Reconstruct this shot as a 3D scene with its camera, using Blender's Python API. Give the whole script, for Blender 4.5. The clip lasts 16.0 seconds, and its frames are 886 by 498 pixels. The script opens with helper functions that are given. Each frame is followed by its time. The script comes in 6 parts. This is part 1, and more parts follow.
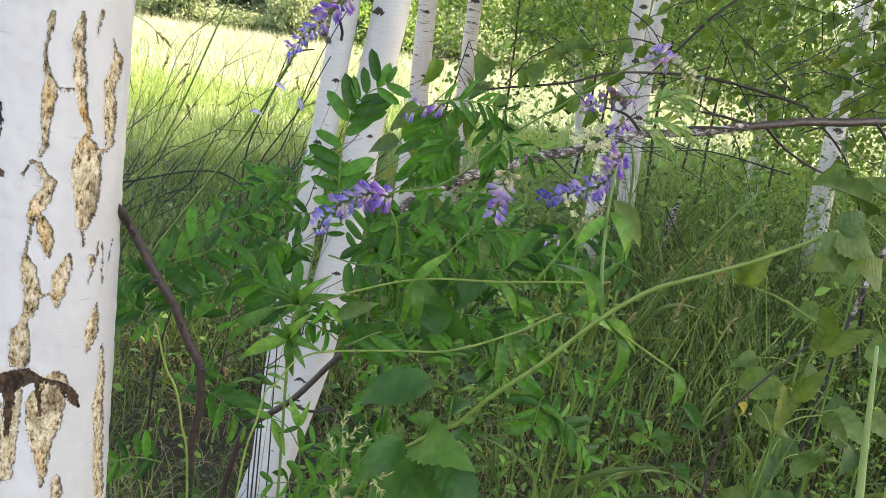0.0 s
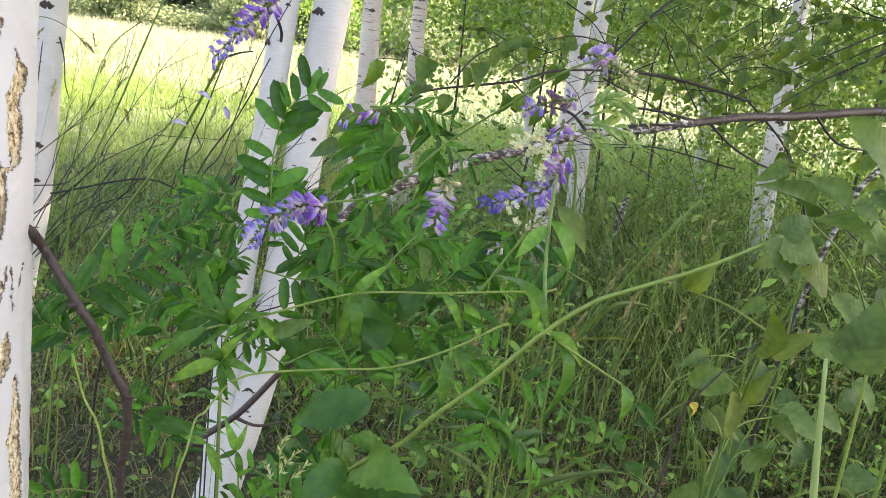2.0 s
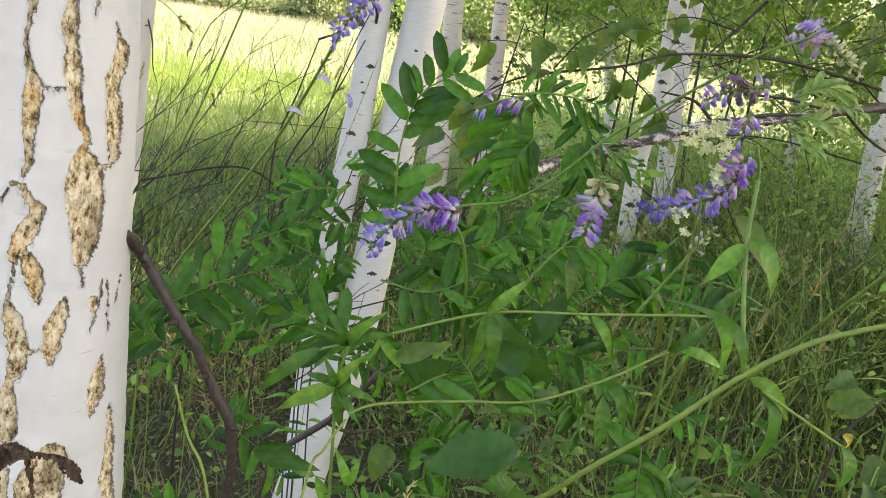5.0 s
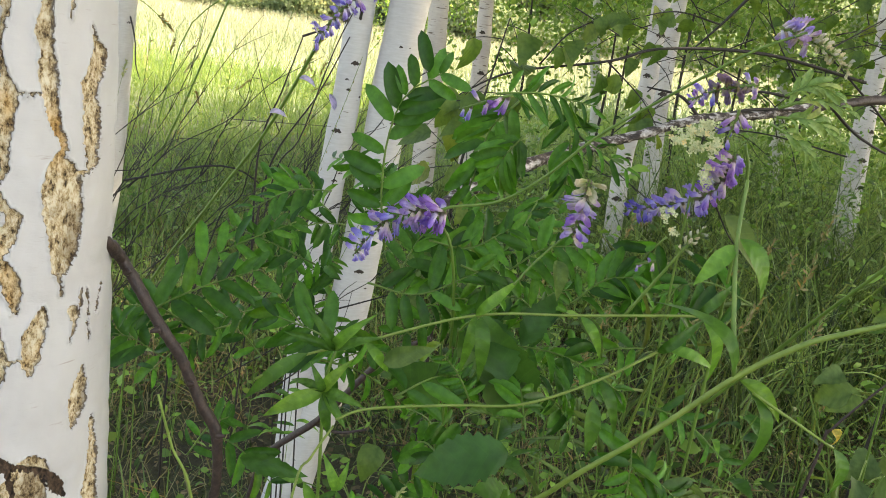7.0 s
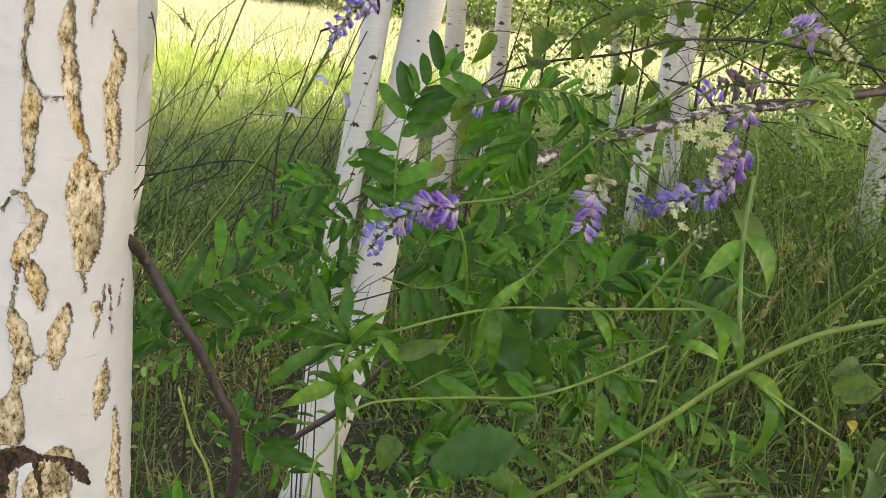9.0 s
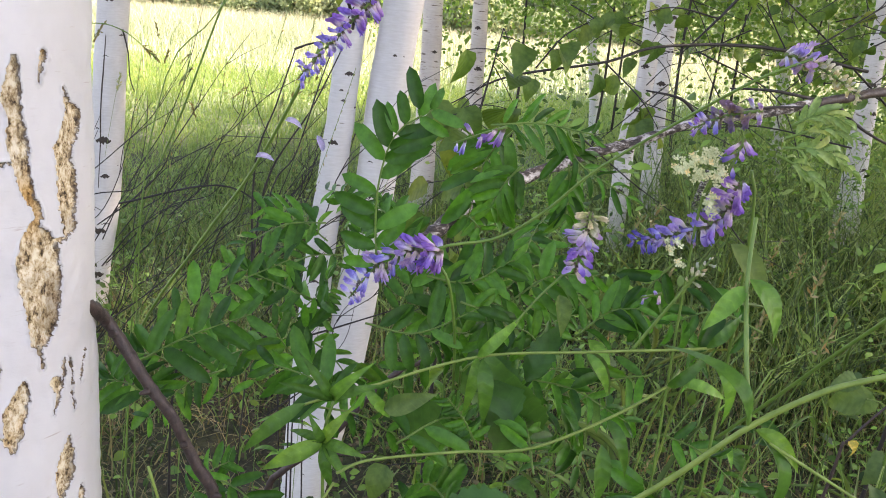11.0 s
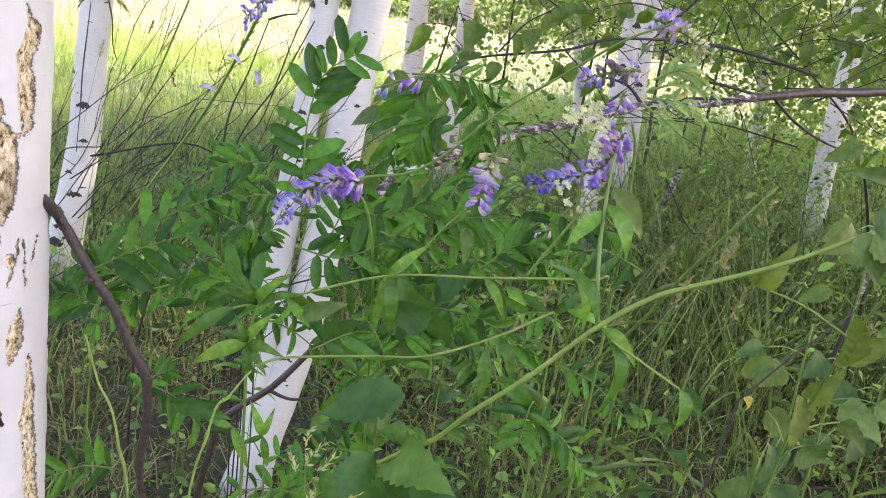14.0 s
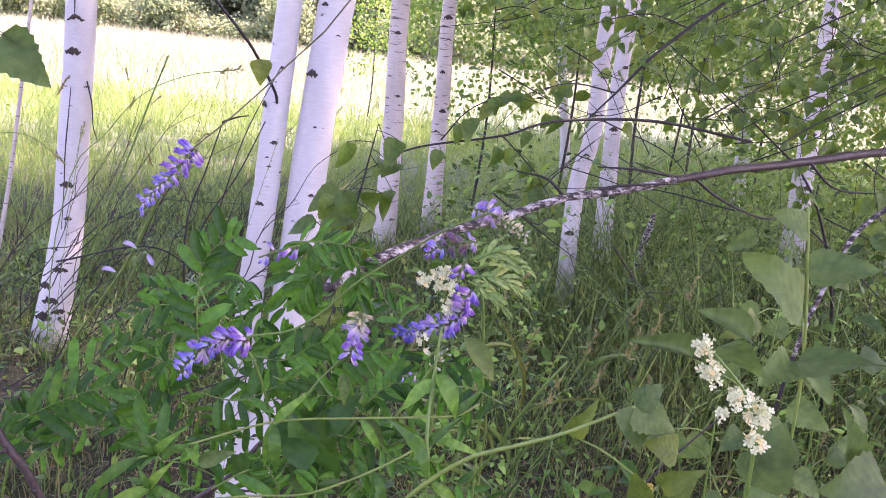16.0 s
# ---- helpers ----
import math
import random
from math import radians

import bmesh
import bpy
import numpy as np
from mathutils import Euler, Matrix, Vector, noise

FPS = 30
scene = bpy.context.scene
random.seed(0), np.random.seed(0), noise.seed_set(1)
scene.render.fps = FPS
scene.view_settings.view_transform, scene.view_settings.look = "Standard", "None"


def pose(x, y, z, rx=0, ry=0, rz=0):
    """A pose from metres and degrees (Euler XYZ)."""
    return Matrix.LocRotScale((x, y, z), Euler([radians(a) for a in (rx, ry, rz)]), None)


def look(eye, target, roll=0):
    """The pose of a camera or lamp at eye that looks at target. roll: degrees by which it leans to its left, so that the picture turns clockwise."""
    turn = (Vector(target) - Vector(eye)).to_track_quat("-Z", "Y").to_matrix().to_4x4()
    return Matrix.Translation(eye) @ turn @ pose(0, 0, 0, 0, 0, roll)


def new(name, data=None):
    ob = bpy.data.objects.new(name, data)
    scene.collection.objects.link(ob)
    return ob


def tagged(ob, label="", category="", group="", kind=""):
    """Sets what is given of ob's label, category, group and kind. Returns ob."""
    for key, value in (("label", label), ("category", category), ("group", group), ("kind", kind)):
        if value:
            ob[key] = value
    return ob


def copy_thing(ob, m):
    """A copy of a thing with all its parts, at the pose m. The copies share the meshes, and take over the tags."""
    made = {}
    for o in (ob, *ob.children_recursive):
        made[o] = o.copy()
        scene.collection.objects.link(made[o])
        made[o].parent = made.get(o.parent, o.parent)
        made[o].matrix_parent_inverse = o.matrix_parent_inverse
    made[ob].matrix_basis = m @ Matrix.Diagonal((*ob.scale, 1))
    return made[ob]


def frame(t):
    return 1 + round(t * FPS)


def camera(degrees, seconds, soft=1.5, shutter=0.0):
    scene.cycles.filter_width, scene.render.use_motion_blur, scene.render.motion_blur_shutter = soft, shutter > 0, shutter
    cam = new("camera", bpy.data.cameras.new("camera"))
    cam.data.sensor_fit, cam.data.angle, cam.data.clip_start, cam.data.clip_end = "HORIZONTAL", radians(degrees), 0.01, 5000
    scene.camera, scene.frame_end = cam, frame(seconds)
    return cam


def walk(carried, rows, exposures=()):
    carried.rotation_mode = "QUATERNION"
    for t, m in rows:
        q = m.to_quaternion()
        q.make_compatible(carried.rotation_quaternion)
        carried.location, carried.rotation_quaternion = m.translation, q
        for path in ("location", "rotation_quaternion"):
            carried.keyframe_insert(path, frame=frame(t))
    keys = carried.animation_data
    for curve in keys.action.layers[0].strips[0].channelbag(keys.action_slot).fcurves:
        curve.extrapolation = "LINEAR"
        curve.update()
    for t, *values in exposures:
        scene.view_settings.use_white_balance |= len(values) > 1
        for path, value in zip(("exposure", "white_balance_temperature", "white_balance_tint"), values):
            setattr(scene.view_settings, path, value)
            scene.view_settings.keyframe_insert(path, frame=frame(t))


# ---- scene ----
cam = camera(56.6, 16.0, soft=0.95)
PATH = [
    (0, (0.053, 0.043, 1.099), (0.104, 1.988, 0.639), 8.6),
    (0.5, (0.051, 0.04, 1.103), (0.102, 1.988, 0.652), 8.7),
    (1, (0.064, 0.047, 1.112), (0.15, 2.0, 0.691), 8.3),
    (1.5, (0.069, 0.052, 1.117), (0.172, 2.006, 0.705), 7.8),
    (2, (0.064, 0.07, 1.105), (0.226, 2.012, 0.655), 7.8),
    (2.5, (0.052, 0.13, 1.096), (0.206, 2.07, 0.632), 7.2),
    (3, (0.026, 0.189, 1.090), (0.081, 2.123, 0.585), 6.5),
    (3.5, (0.019, 0.194, 1.093), (0.063, 2.125, 0.575), 7.0),
    (4, (0.02, 0.182, 1.091), (0.045, 2.114, 0.575), 7.5),
    (6.5, (0.007, 0.162, 1.099), (-0.008, 2.1, 0.602), 7.9),
    (7, (0.015, 0.174, 1.097), (0.045, 2.106, 0.582), 7.6),
    (7.5, (0.016, 0.163, 1.105), (0.025, 2.094, 0.584), 7.5),
    (8, (0.007, 0.15, 1.108), (-0.044, 2.081, 0.590), 7.5),
    (8.5, (0.008, 0.151, 1.104), (-0.016, 2.08, 0.576), 8.0),
    (9, (0.02, 0.165, 1.103), (0.003, 2.09, 0.561), 7.0),
    (9.5, (0.019, 0.184, 1.099), (0.037, 2.108, 0.551), 6.8),
    (10, (0.015, 0.219, 1.112), (0.035, 2.142, 0.562), 5.1),
    (12.5, (0.036, 0.136, 1.124), (0.097, 2.072, 0.628), 7.0),
    (13, (0.056, 0.122, 1.115), (0.155, 2.054, 0.605), 7.7),
    (13.5, (0.061, 0.125, 1.109), (0.161, 2.048, 0.568), 9.0),
    (14, (0.067, 0.118, 1.103), (0.134, 2.043, 0.565), 8.8),
    (14.5, (0.083, 0.111, 1.119), (0.143, 2.045, 0.612), 8.0),
    (15, (0.097, 0.104, 1.155), (0.136, 2.035, 0.637), 7.2),
    (15.5, (0.131, 0.085, 1.191), (0.192, 2.034, 0.747), 7.1),
    (16, (0.16, 0.057, 1.230), (0.206, 2.002, 0.766), 6.1),
]
EXPOSURES = [(0.0, 2.34, 8500, 17), (2.0, 2.50, 8400, 20), (2.5, 2.56, 7500, 36), (3.0, 2.54, 6900, 50), (4.0, 2.42, 8200, 27), (6.5, 2.21, 9500, 13), (8.0, 2.17, 9700, 14), (9.0, 2.20, 10300, 17), (9.5, 2.26, 9100, 19), (10.0, 2.34, 8500, 21), (12.5, 2.38, 8200, 28), (13.0, 2.46, 8200, 24), (14.0, 2.60, 8100, 27), (15.0, 2.60, 7500, 40), (16.0, 2.56, 7000, 56)]
walk(cam, [(t, look(eye, target, roll)) for t, eye, target, roll in PATH], EXPOSURES)

# ---- light ----
world = bpy.data.worlds.new("sky")
scene.world = world
world.use_nodes = True
wn = world.node_tree
sky = wn.nodes.new("ShaderNodeTexSky")
sky.sky_type, sky.sun_disc = "NISHITA", False
sky.sun_elevation, sky.sun_rotation = radians(52.5), radians(77.5)
sky.air_density, sky.dust_density = 1.0, 1.5
wn.links.new(sky.outputs[0], wn.nodes["Background"].inputs[0])
wn.nodes["Background"].inputs[1].default_value = 0.15
sun = new("sun", bpy.data.lights.new("sun", "SUN"))
sun.data.energy, sun.data.angle, sun.data.color = 5.0, radians(0.53), (1.0, 0.95, 0.86)
sun.matrix_basis = look((18, 4, 24), (0, 0, 0))

# ---- small tools ----
rng = np.random.default_rng(7)
WM = {}


def mesh_of(name, verts, faces, mat=None, smooth=True):
    me = bpy.data.meshes.new(name)
    me.from_pydata([tuple(v) for v in verts], [], [tuple(f) for f in faces])
    if mat:
        me.materials.append(mat)
    if smooth:
        me.shade_smooth()
    return me


def quads_mesh(name, verts, quads, mat, smooth=True):
    """A large mesh of quads from arrays."""
    me = bpy.data.meshes.new(name)
    n, q = len(verts), len(quads)
    me.vertices.add(n)
    me.vertices.foreach_set("co", np.asarray(verts, dtype=np.float32).ravel())
    me.loops.add(q * 4)
    me.loops.foreach_set("vertex_index", np.asarray(quads, dtype=np.int32).ravel())
    me.polygons.add(q)
    me.polygons.foreach_set("loop_start", np.arange(q, dtype=np.int32) * 4)
    me.polygons.foreach_set("loop_total", np.full(q, 4, dtype=np.int32))
    me.update(calc_edges=True)
    me.materials.append(mat)
    if smooth:
        me.shade_smooth()
    return me


SHAPES = {}
pick = random.Random(12)


def thing(name, base, label, category, group="", kind=""):
    """A top-level Empty at its base."""
    ob = new(name)
    ob.empty_display_size = 0.05
    ob.location = base
    WM[ob] = Matrix.Translation(base)
    return tagged(ob, label, category, group, kind)


def part(name, me, parent, world, label=""):
    """One mesh object under a thing or a part; world: its place in the world. A leaf takes one of its kind's shapes."""
    kinds = SHAPES.get(me.name)
    ob = new(name, pick.choice(kinds) if kinds else me)
    ob.parent = parent
    ob.matrix_parent_inverse = WM[parent].inverted()
    ob.matrix_basis = world
    WM[ob] = world.copy()
    if label:
        ob["label"] = label
    return ob


def spline(pts, n):
    """n points of a Catmull-Rom curve through pts."""
    p = np.array(pts, dtype=float)
    p = np.vstack([2 * p[0] - p[1], p, 2 * p[-1] - p[-2]])
    out = []
    for u in np.linspace(0, len(p) - 3, n):
        i = min(int(u), len(p) - 4)
        f = u - i
        a, b, c, d = p[i:i + 4]
        out.append(0.5 * ((2 * b) + (c - a) * f + (2 * a - 5 * b + 4 * c - d) * f * f + (3 * b - a - 3 * c + d) * f ** 3))
    return np.array(out)


def tube(path, radii, sides=8, wob=0.0, seed=0):
    """Verts and faces of a round tube along path, with closed ends; wob roughens it."""
    path = np.asarray(path, dtype=float)
    radii = np.interp(np.linspace(0, 1, len(path)), np.linspace(0, 1, len(radii)), radii)
    verts, faces = [], []
    tang = np.gradient(path, axis=0)
    ref = np.array([0.31, -0.87, 0.38])
    for i, (c, r) in enumerate(zip(path, radii)):
        t = tang[i] / np.linalg.norm(tang[i])
        a = np.cross(t, ref)
        a /= np.linalg.norm(a)
        b = np.cross(t, a)
        for k in range(sides):
            w = 2 * math.pi * k / sides
            rr = r
            if wob:
                q = c * 1.0 + r * (math.cos(w) * a + math.sin(w) * b)
                rr = r * (1 + wob * noise.noise(Vector(q) * (0.9 / r) + Vector((seed, 0, 0))))
            verts.append(c + rr * (math.cos(w) * a + math.sin(w) * b))
    for i in range(len(path) - 1):
        for k in range(sides):
            m = (k + 1) % sides
            faces.append((i * sides + k, i * sides + m, (i + 1) * sides + m, (i + 1) * sides + k))
    faces.append(tuple(range(sides))[::-1])
    e = (len(path) - 1) * sides
    faces.append(tuple(range(e, e + sides)))
    return verts, faces


def tube_part(name, parent, pts, radii, mat, n=14, sides=7, wob=0.0, label=""):
    base = Vector(pts[0])
    v, f = tube(spline(np.array(pts) - np.array(pts[0]), n), radii, sides, wob, seed=base.x * 7 + base.z * 3)
    return part(name, mesh_of(name, v, f, mat), parent, Matrix.Translation(base), label)


def aim(base, along, up, size):
    """The pose of a leaf: x along, z near up, scaled."""
    x = Vector(along).normalized()
    y = Vector(up).cross(x)
    if y.length < 1e-4:
        y = Vector((0, 1, 0)).cross(x)
    y.normalize()
    z = x.cross(y)
    m = Matrix((x, y, z)).transposed().to_4x4()
    s = size if isinstance(size, (tuple, list)) else (size, size, size)
    return Matrix.Translation(base) @ m @ Matrix.Diagonal((*s, 1))


# ---- materials ----
def nodes_of(name):
    m = bpy.data.materials.new(name)
    m.use_nodes = True
    nt = m.node_tree
    return m, nt, nt.nodes["Principled BSDF"], nt.nodes["Material Output"]


def noise_node(nt, scale, detail=4, coord="Object", stretch=None, rough=0.6):
    tc = nt.nodes.new("ShaderNodeTexCoord")
    src = tc.outputs[coord]
    if stretch:
        mp = nt.nodes.new("ShaderNodeMapping")
        mp.inputs["Scale"].default_value = stretch
        nt.links.new(src, mp.inputs[0])
        src = mp.outputs[0]
    n = nt.nodes.new("ShaderNodeTexNoise")
    n.inputs["Scale"].default_value, n.inputs["Detail"].default_value = scale, detail
    n.inputs["Roughness"].default_value = rough
    nt.links.new(src, n.inputs["Vector"])
    return n


def ramp(nt, src, stops):
    r = nt.nodes.new("ShaderNodeValToRGB")
    el = r.color_ramp.elements
    while len(el) < len(stops):
        el.new(0.5)
    for e, (p, c) in zip(el, stops):
        e.position = p
        e.color = (*c, 1) if len(c) == 3 else c
    nt.links.new(src, r.inputs[0])
    return r


def mixc(nt, fac, a, b, kind="MIX"):
    m = nt.nodes.new("ShaderNodeMix")
    m.data_type, m.blend_type = "RGBA", kind
    for sock, val in ((0, fac), (6, a), (7, b)):
        if isinstance(val, (int, float)):
            m.inputs[sock].default_value = val
        elif isinstance(val, tuple):
            m.inputs[sock].default_value = (*val, 1)
        else:
            nt.links.new(val, m.inputs[sock])
    return m.outputs[2]


def bump(nt, src, bsdf, strength, dist):
    b = nt.nodes.new("ShaderNodeBump")
    b.inputs["Strength"].default_value, b.inputs["Distance"].default_value = strength, dist
    nt.links.new(src, b.inputs["Height"])
    nt.links.new(b.outputs[0], bsdf.inputs["Normal"])


def leaf_material(name, dark, light, rough=0.5, through_share=0.35, island=False, scale=40.0, veins=False, glow=(1.25, 1.2, 0.6)):
    """A leaf: diffuse and gloss on top, light let through, each leaf a little different."""
    m, nt, bs, out = nodes_of(name)
    if island:
        rnd = nt.nodes.new("ShaderNodeNewGeometry").outputs["Random Per Island"]
    else:
        rnd = nt.nodes.new("ShaderNodeObjectInfo").outputs["Random"]
    mid = tuple(0.5 * (a + b) for a, b in zip(dark, light))
    dull = (mid[0] * 1.35, mid[1] * 1.0, mid[2] * 0.75)
    base = ramp(nt, rnd, [(0.0, dark), (0.55, mid), (0.85, light), (0.93, dull), (1.0, light)]).outputs[0]
    n = noise_node(nt, scale, 5, "Object")
    spots = ramp(nt, n.outputs[0], [(0.3, (0.72, 0.74, 0.7)), (0.7, (1.15, 1.12, 1.1))]).outputs[0]
    col = mixc(nt, 1.0, base, spots, "MULTIPLY")
    blot = noise_node(nt, scale * 0.28, 3, "Object")
    col = mixc(nt, 1.0, col, ramp(nt, blot.outputs[0], [(0.32, (0.75, 0.82, 0.72)), (0.68, (1.3, 1.18, 1.1))]).outputs[0], "MULTIPLY")
    if veins:
        tc = nt.nodes.new("ShaderNodeTexCoord")
        sp = nt.nodes.new("ShaderNodeSeparateXYZ")
        nt.links.new(tc.outputs["Object"], sp.inputs[0])
        ab = nt.nodes.new("ShaderNodeMath")
        ab.operation = "ABSOLUTE"
        nt.links.new(sp.outputs[1], ab.inputs[0])
        mul = nt.nodes.new("ShaderNodeMath")
        mul.operation, mul.inputs[1].default_value = "MULTIPLY_ADD", -0.75
        nt.links.new(ab.outputs[0], mul.inputs[0])
        nt.links.new(sp.outputs[0], mul.inputs[2])
        s = nt.nodes.new("ShaderNodeMath")
        s.operation, s.inputs[1].default_value = "MULTIPLY", 40.0
        nt.links.new(mul.outputs[0], s.inputs[0])
        si = nt.nodes.new("ShaderNodeMath")
        si.operation = "SINE"
        nt.links.new(s.outputs[0], si.inputs[0])
        vr = ramp(nt, si.outputs[0], [(0.9, (0, 0, 0)), (1.0, (0.45, 0.45, 0.45))]).outputs[0]
        col = mixc(nt, vr, col, mixc(nt, 1.0, col, (1.25, 1.22, 1.2), "MULTIPLY"))
        bump(nt, si.outputs[0], bs, 0.25, 0.0006)
    nt.links.new(col, bs.inputs["Base Color"])
    bs.inputs["Roughness"].default_value = rough
    bs.inputs["Specular IOR Level"].default_value = 0.36
    tr = nt.nodes.new("ShaderNodeBsdfTranslucent")
    nt.links.new(mixc(nt, 1.0, col, glow, "MULTIPLY"), tr.inputs[0])
    mx = nt.nodes.new("ShaderNodeMixShader")
    mx.inputs[0].default_value = through_share
    nt.links.new(bs.outputs[0], mx.inputs[1])
    nt.links.new(tr.outputs[0], mx.inputs[2])
    nt.links.new(mx.outputs[0], out.inputs[0])
    return m


def plain_material(name, dark, light, scale, rough=0.7, relief=0.3, dist=0.001, stretch=None, detail=6):
    m, nt, bs, out = nodes_of(name)
    n = noise_node(nt, scale, detail, "Object", stretch, 0.65)
    nt.links.new(ramp(nt, n.outputs[0], [(0.3, dark), (0.7, light)]).outputs[0], bs.inputs["Base Color"])
    bs.inputs["Roughness"].default_value = rough
    bump(nt, n.outputs[0], bs, relief, dist)
    return m


def birch_material(name, white, grey, lent=0.62, scale=1.0):
    """White paper bark with fine dark dashes across and a slow grey cloud."""
    m, nt, bs, out = nodes_of(name)
    cloud = noise_node(nt, 9 * scale, 5, "Object", (1, 1, 0.5))
    base = ramp(nt, cloud.outputs[0], [(0.35, white), (0.75, grey)]).outputs[0]
    dash = noise_node(nt, 60 * scale, 3, "Object", (0.45, 0.45, 3.2), 0.5)
    dm = ramp(nt, dash.outputs[0], [(lent, (0, 0, 0)), (lent + 0.07, (1, 1, 1))]).outputs[0]
    col = mixc(nt, dm, base, (0.16, 0.12, 0.10))
    fine = noise_node(nt, 160 * scale, 4, "Object", (0.3, 0.3, 2.0))
    fr = ramp(nt, fine.outputs[0], [(0.3, (0.9, 0.89, 0.87)), (0.7, (1.04, 1.04, 1.04))]).outputs[0]
    nt.links.new(mixc(nt, 1.0, col, fr, "MULTIPLY"), bs.inputs["Base Color"])
    bs.inputs["Roughness"].default_value = 0.65
    bs.inputs["Specular IOR Level"].default_value = 0.25
    bump(nt, fine.outputs[0], bs, 0.25, 0.0012)
    return m


def near_bark_material():
    """Paper bark that gives way to buff and brown cork where the mesh is cracked open."""
    m, nt, bs, out = nodes_of("near_birch_bark")
    cloud = noise_node(nt, 22, 5, "Object", (1, 1, 0.6))
    white = ramp(nt, cloud.outputs[0], [(0.3, (0.58, 0.575, 0.585)), (0.72, (0.50, 0.49, 0.50))]).outputs[0]
    dash = noise_node(nt, 150, 4, "Object", (0.3, 0.3, 3.4), 0.55)
    dm = ramp(nt, dash.outputs[0], [(0.66, (0, 0, 0)), (0.74, (0.6, 0.6, 0.6))]).outputs[0]
    white = mixc(nt, dm, white, (0.36, 0.30, 0.28))
    at = nt.nodes.new("ShaderNodeAttribute")
    at.attribute_name = "cork"
    cn = noise_node(nt, 280, 7, "Object", (1, 1, 0.6), 0.75)
    cork = ramp(nt, cn.outputs[0], [(0.37, (0.035, 0.025, 0.018)), (0.43, (0.26, 0.18, 0.10)), (0.49, (0.56, 0.43, 0.26)), (0.58, (0.76, 0.68, 0.53))]).outputs[0]
    slow = noise_node(nt, 38, 3, "Object", (1, 1, 0.5))
    grey = ramp(nt, slow.outputs[0], [(0.30, (1.0, 0.78, 0.5)), (0.42, (1, 1, 1)), (0.55, (1, 1, 1)), (0.66, (0.55, 0.53, 0.52))]).outputs[0]
    cork = mixc(nt, 1.0, cork, grey, "MULTIPLY")
    wob = nt.nodes.new("ShaderNodeMath")
    wob.operation = "MULTIPLY_ADD"
    rag = noise_node(nt, 420, 4, "Object", (1, 1, 0.5))
    nt.links.new(rag.outputs[0], wob.inputs[0])
    wob.inputs[1].default_value = 0.5
    nt.links.new(at.outputs["Fac"], wob.inputs[2])
    mask = ramp(nt, wob.outputs[0], [(0.68, (0, 0, 0)), (0.76, (1, 1, 1))]).outputs[0]
    rim = ramp(nt, wob.outputs[0], [(0.64, (0, 0, 0)), (0.71, (1, 1, 1)), (0.90, (0, 0, 0))]).outputs[0]
    col = mixc(nt, mask, white, cork)
    rimf = nt.nodes.new("ShaderNodeMath")
    rimf.operation, rimf.inputs[1].default_value = "MULTIPLY", 0.92
    nt.links.new(rim, rimf.inputs[0])
    col = mixc(nt, rimf.outputs[0], col, (0.065, 0.045, 0.035))
    soot = nt.nodes.new("ShaderNodeAttribute")
    soot.attribute_name = "scar"
    sw = nt.nodes.new("ShaderNodeMath")
    sw.operation = "MULTIPLY_ADD"
    nt.links.new(rag.outputs[0], sw.inputs[0])
    sw.inputs[1].default_value = 0.6
    nt.links.new(soot.outputs["Fac"], sw.inputs[2])
    sm = ramp(nt, sw.outputs[0], [(0.74, (0, 0, 0)), (0.86, (1, 1, 1))]).outputs[0]
    col = mixc(nt, sm, col, ramp(nt, cn.outputs[0], [(0.42, (0.018, 0.013, 0.011)), (0.6, (0.11, 0.068, 0.045))]).outputs[0])
    nt.links.new(col, bs.inputs["Base Color"])
    bs.inputs["Roughness"].default_value = 0.7
    bs.inputs["Specular IOR Level"].default_value = 0.2
    hb = mixc(nt, mask, fine_of(nt), cn.outputs[0])
    bump(nt, hb, bs, 0.6, 0.0016)
    return m


def fine_of(nt):
    return ramp(nt, noise_node(nt, 120, 5, "Object", (0.5, 0.5, 1.2)).outputs[0], [(0.2, (0.3, 0.3, 0.3)), (0.8, (0.7, 0.7, 0.7))]).outputs[0]


def floret_material(name, root, mid, tip):
    """A petal that runs from pale at its foot to violet at its mouth."""
    m, nt, bs, out = nodes_of(name)
    tc = nt.nodes.new("ShaderNodeTexCoord")
    sp = nt.nodes.new("ShaderNodeSeparateXYZ")
    nt.links.new(tc.outputs["Object"], sp.inputs[0])
    col = ramp(nt, sp.outputs[0], [(0.08, (0.13, 0.12, 0.07)), (0.17, (0.20, 0.17, 0.13)), (0.26, root), (0.42, root), (0.66, mid), (0.98, tip)]).outputs[0]
    rnd = nt.nodes.new("ShaderNodeObjectInfo").outputs["Random"]
    hue = ramp(nt, rnd, [(0.0, (0.8, 0.85, 1.1)), (1.0, (1.2, 1.05, 1.0))]).outputs[0]
    streak = noise_node(nt, 6, 3, "Object", (0.6, 6, 6))
    st = ramp(nt, streak.outputs[0], [(0.3, (0.8, 0.78, 0.86)), (0.7, (1.2, 1.2, 1.12))]).outputs[0]
    col = mixc(nt, 1.0, mixc(nt, 1.0, col, hue, "MULTIPLY"), st, "MULTIPLY")
    nt.links.new(col, bs.inputs["Base Color"])
    bs.inputs["Roughness"].default_value = 0.6
    tr = nt.nodes.new("ShaderNodeBsdfTranslucent")
    nt.links.new(col, tr.inputs[0])
    mx = nt.nodes.new("ShaderNodeMixShader")
    mx.inputs[0].default_value = 0.4
    nt.links.new(bs.outputs[0], mx.inputs[1])
    nt.links.new(tr.outputs[0], mx.inputs[2])
    nt.links.new(mx.outputs[0], out.inputs[0])
    return m


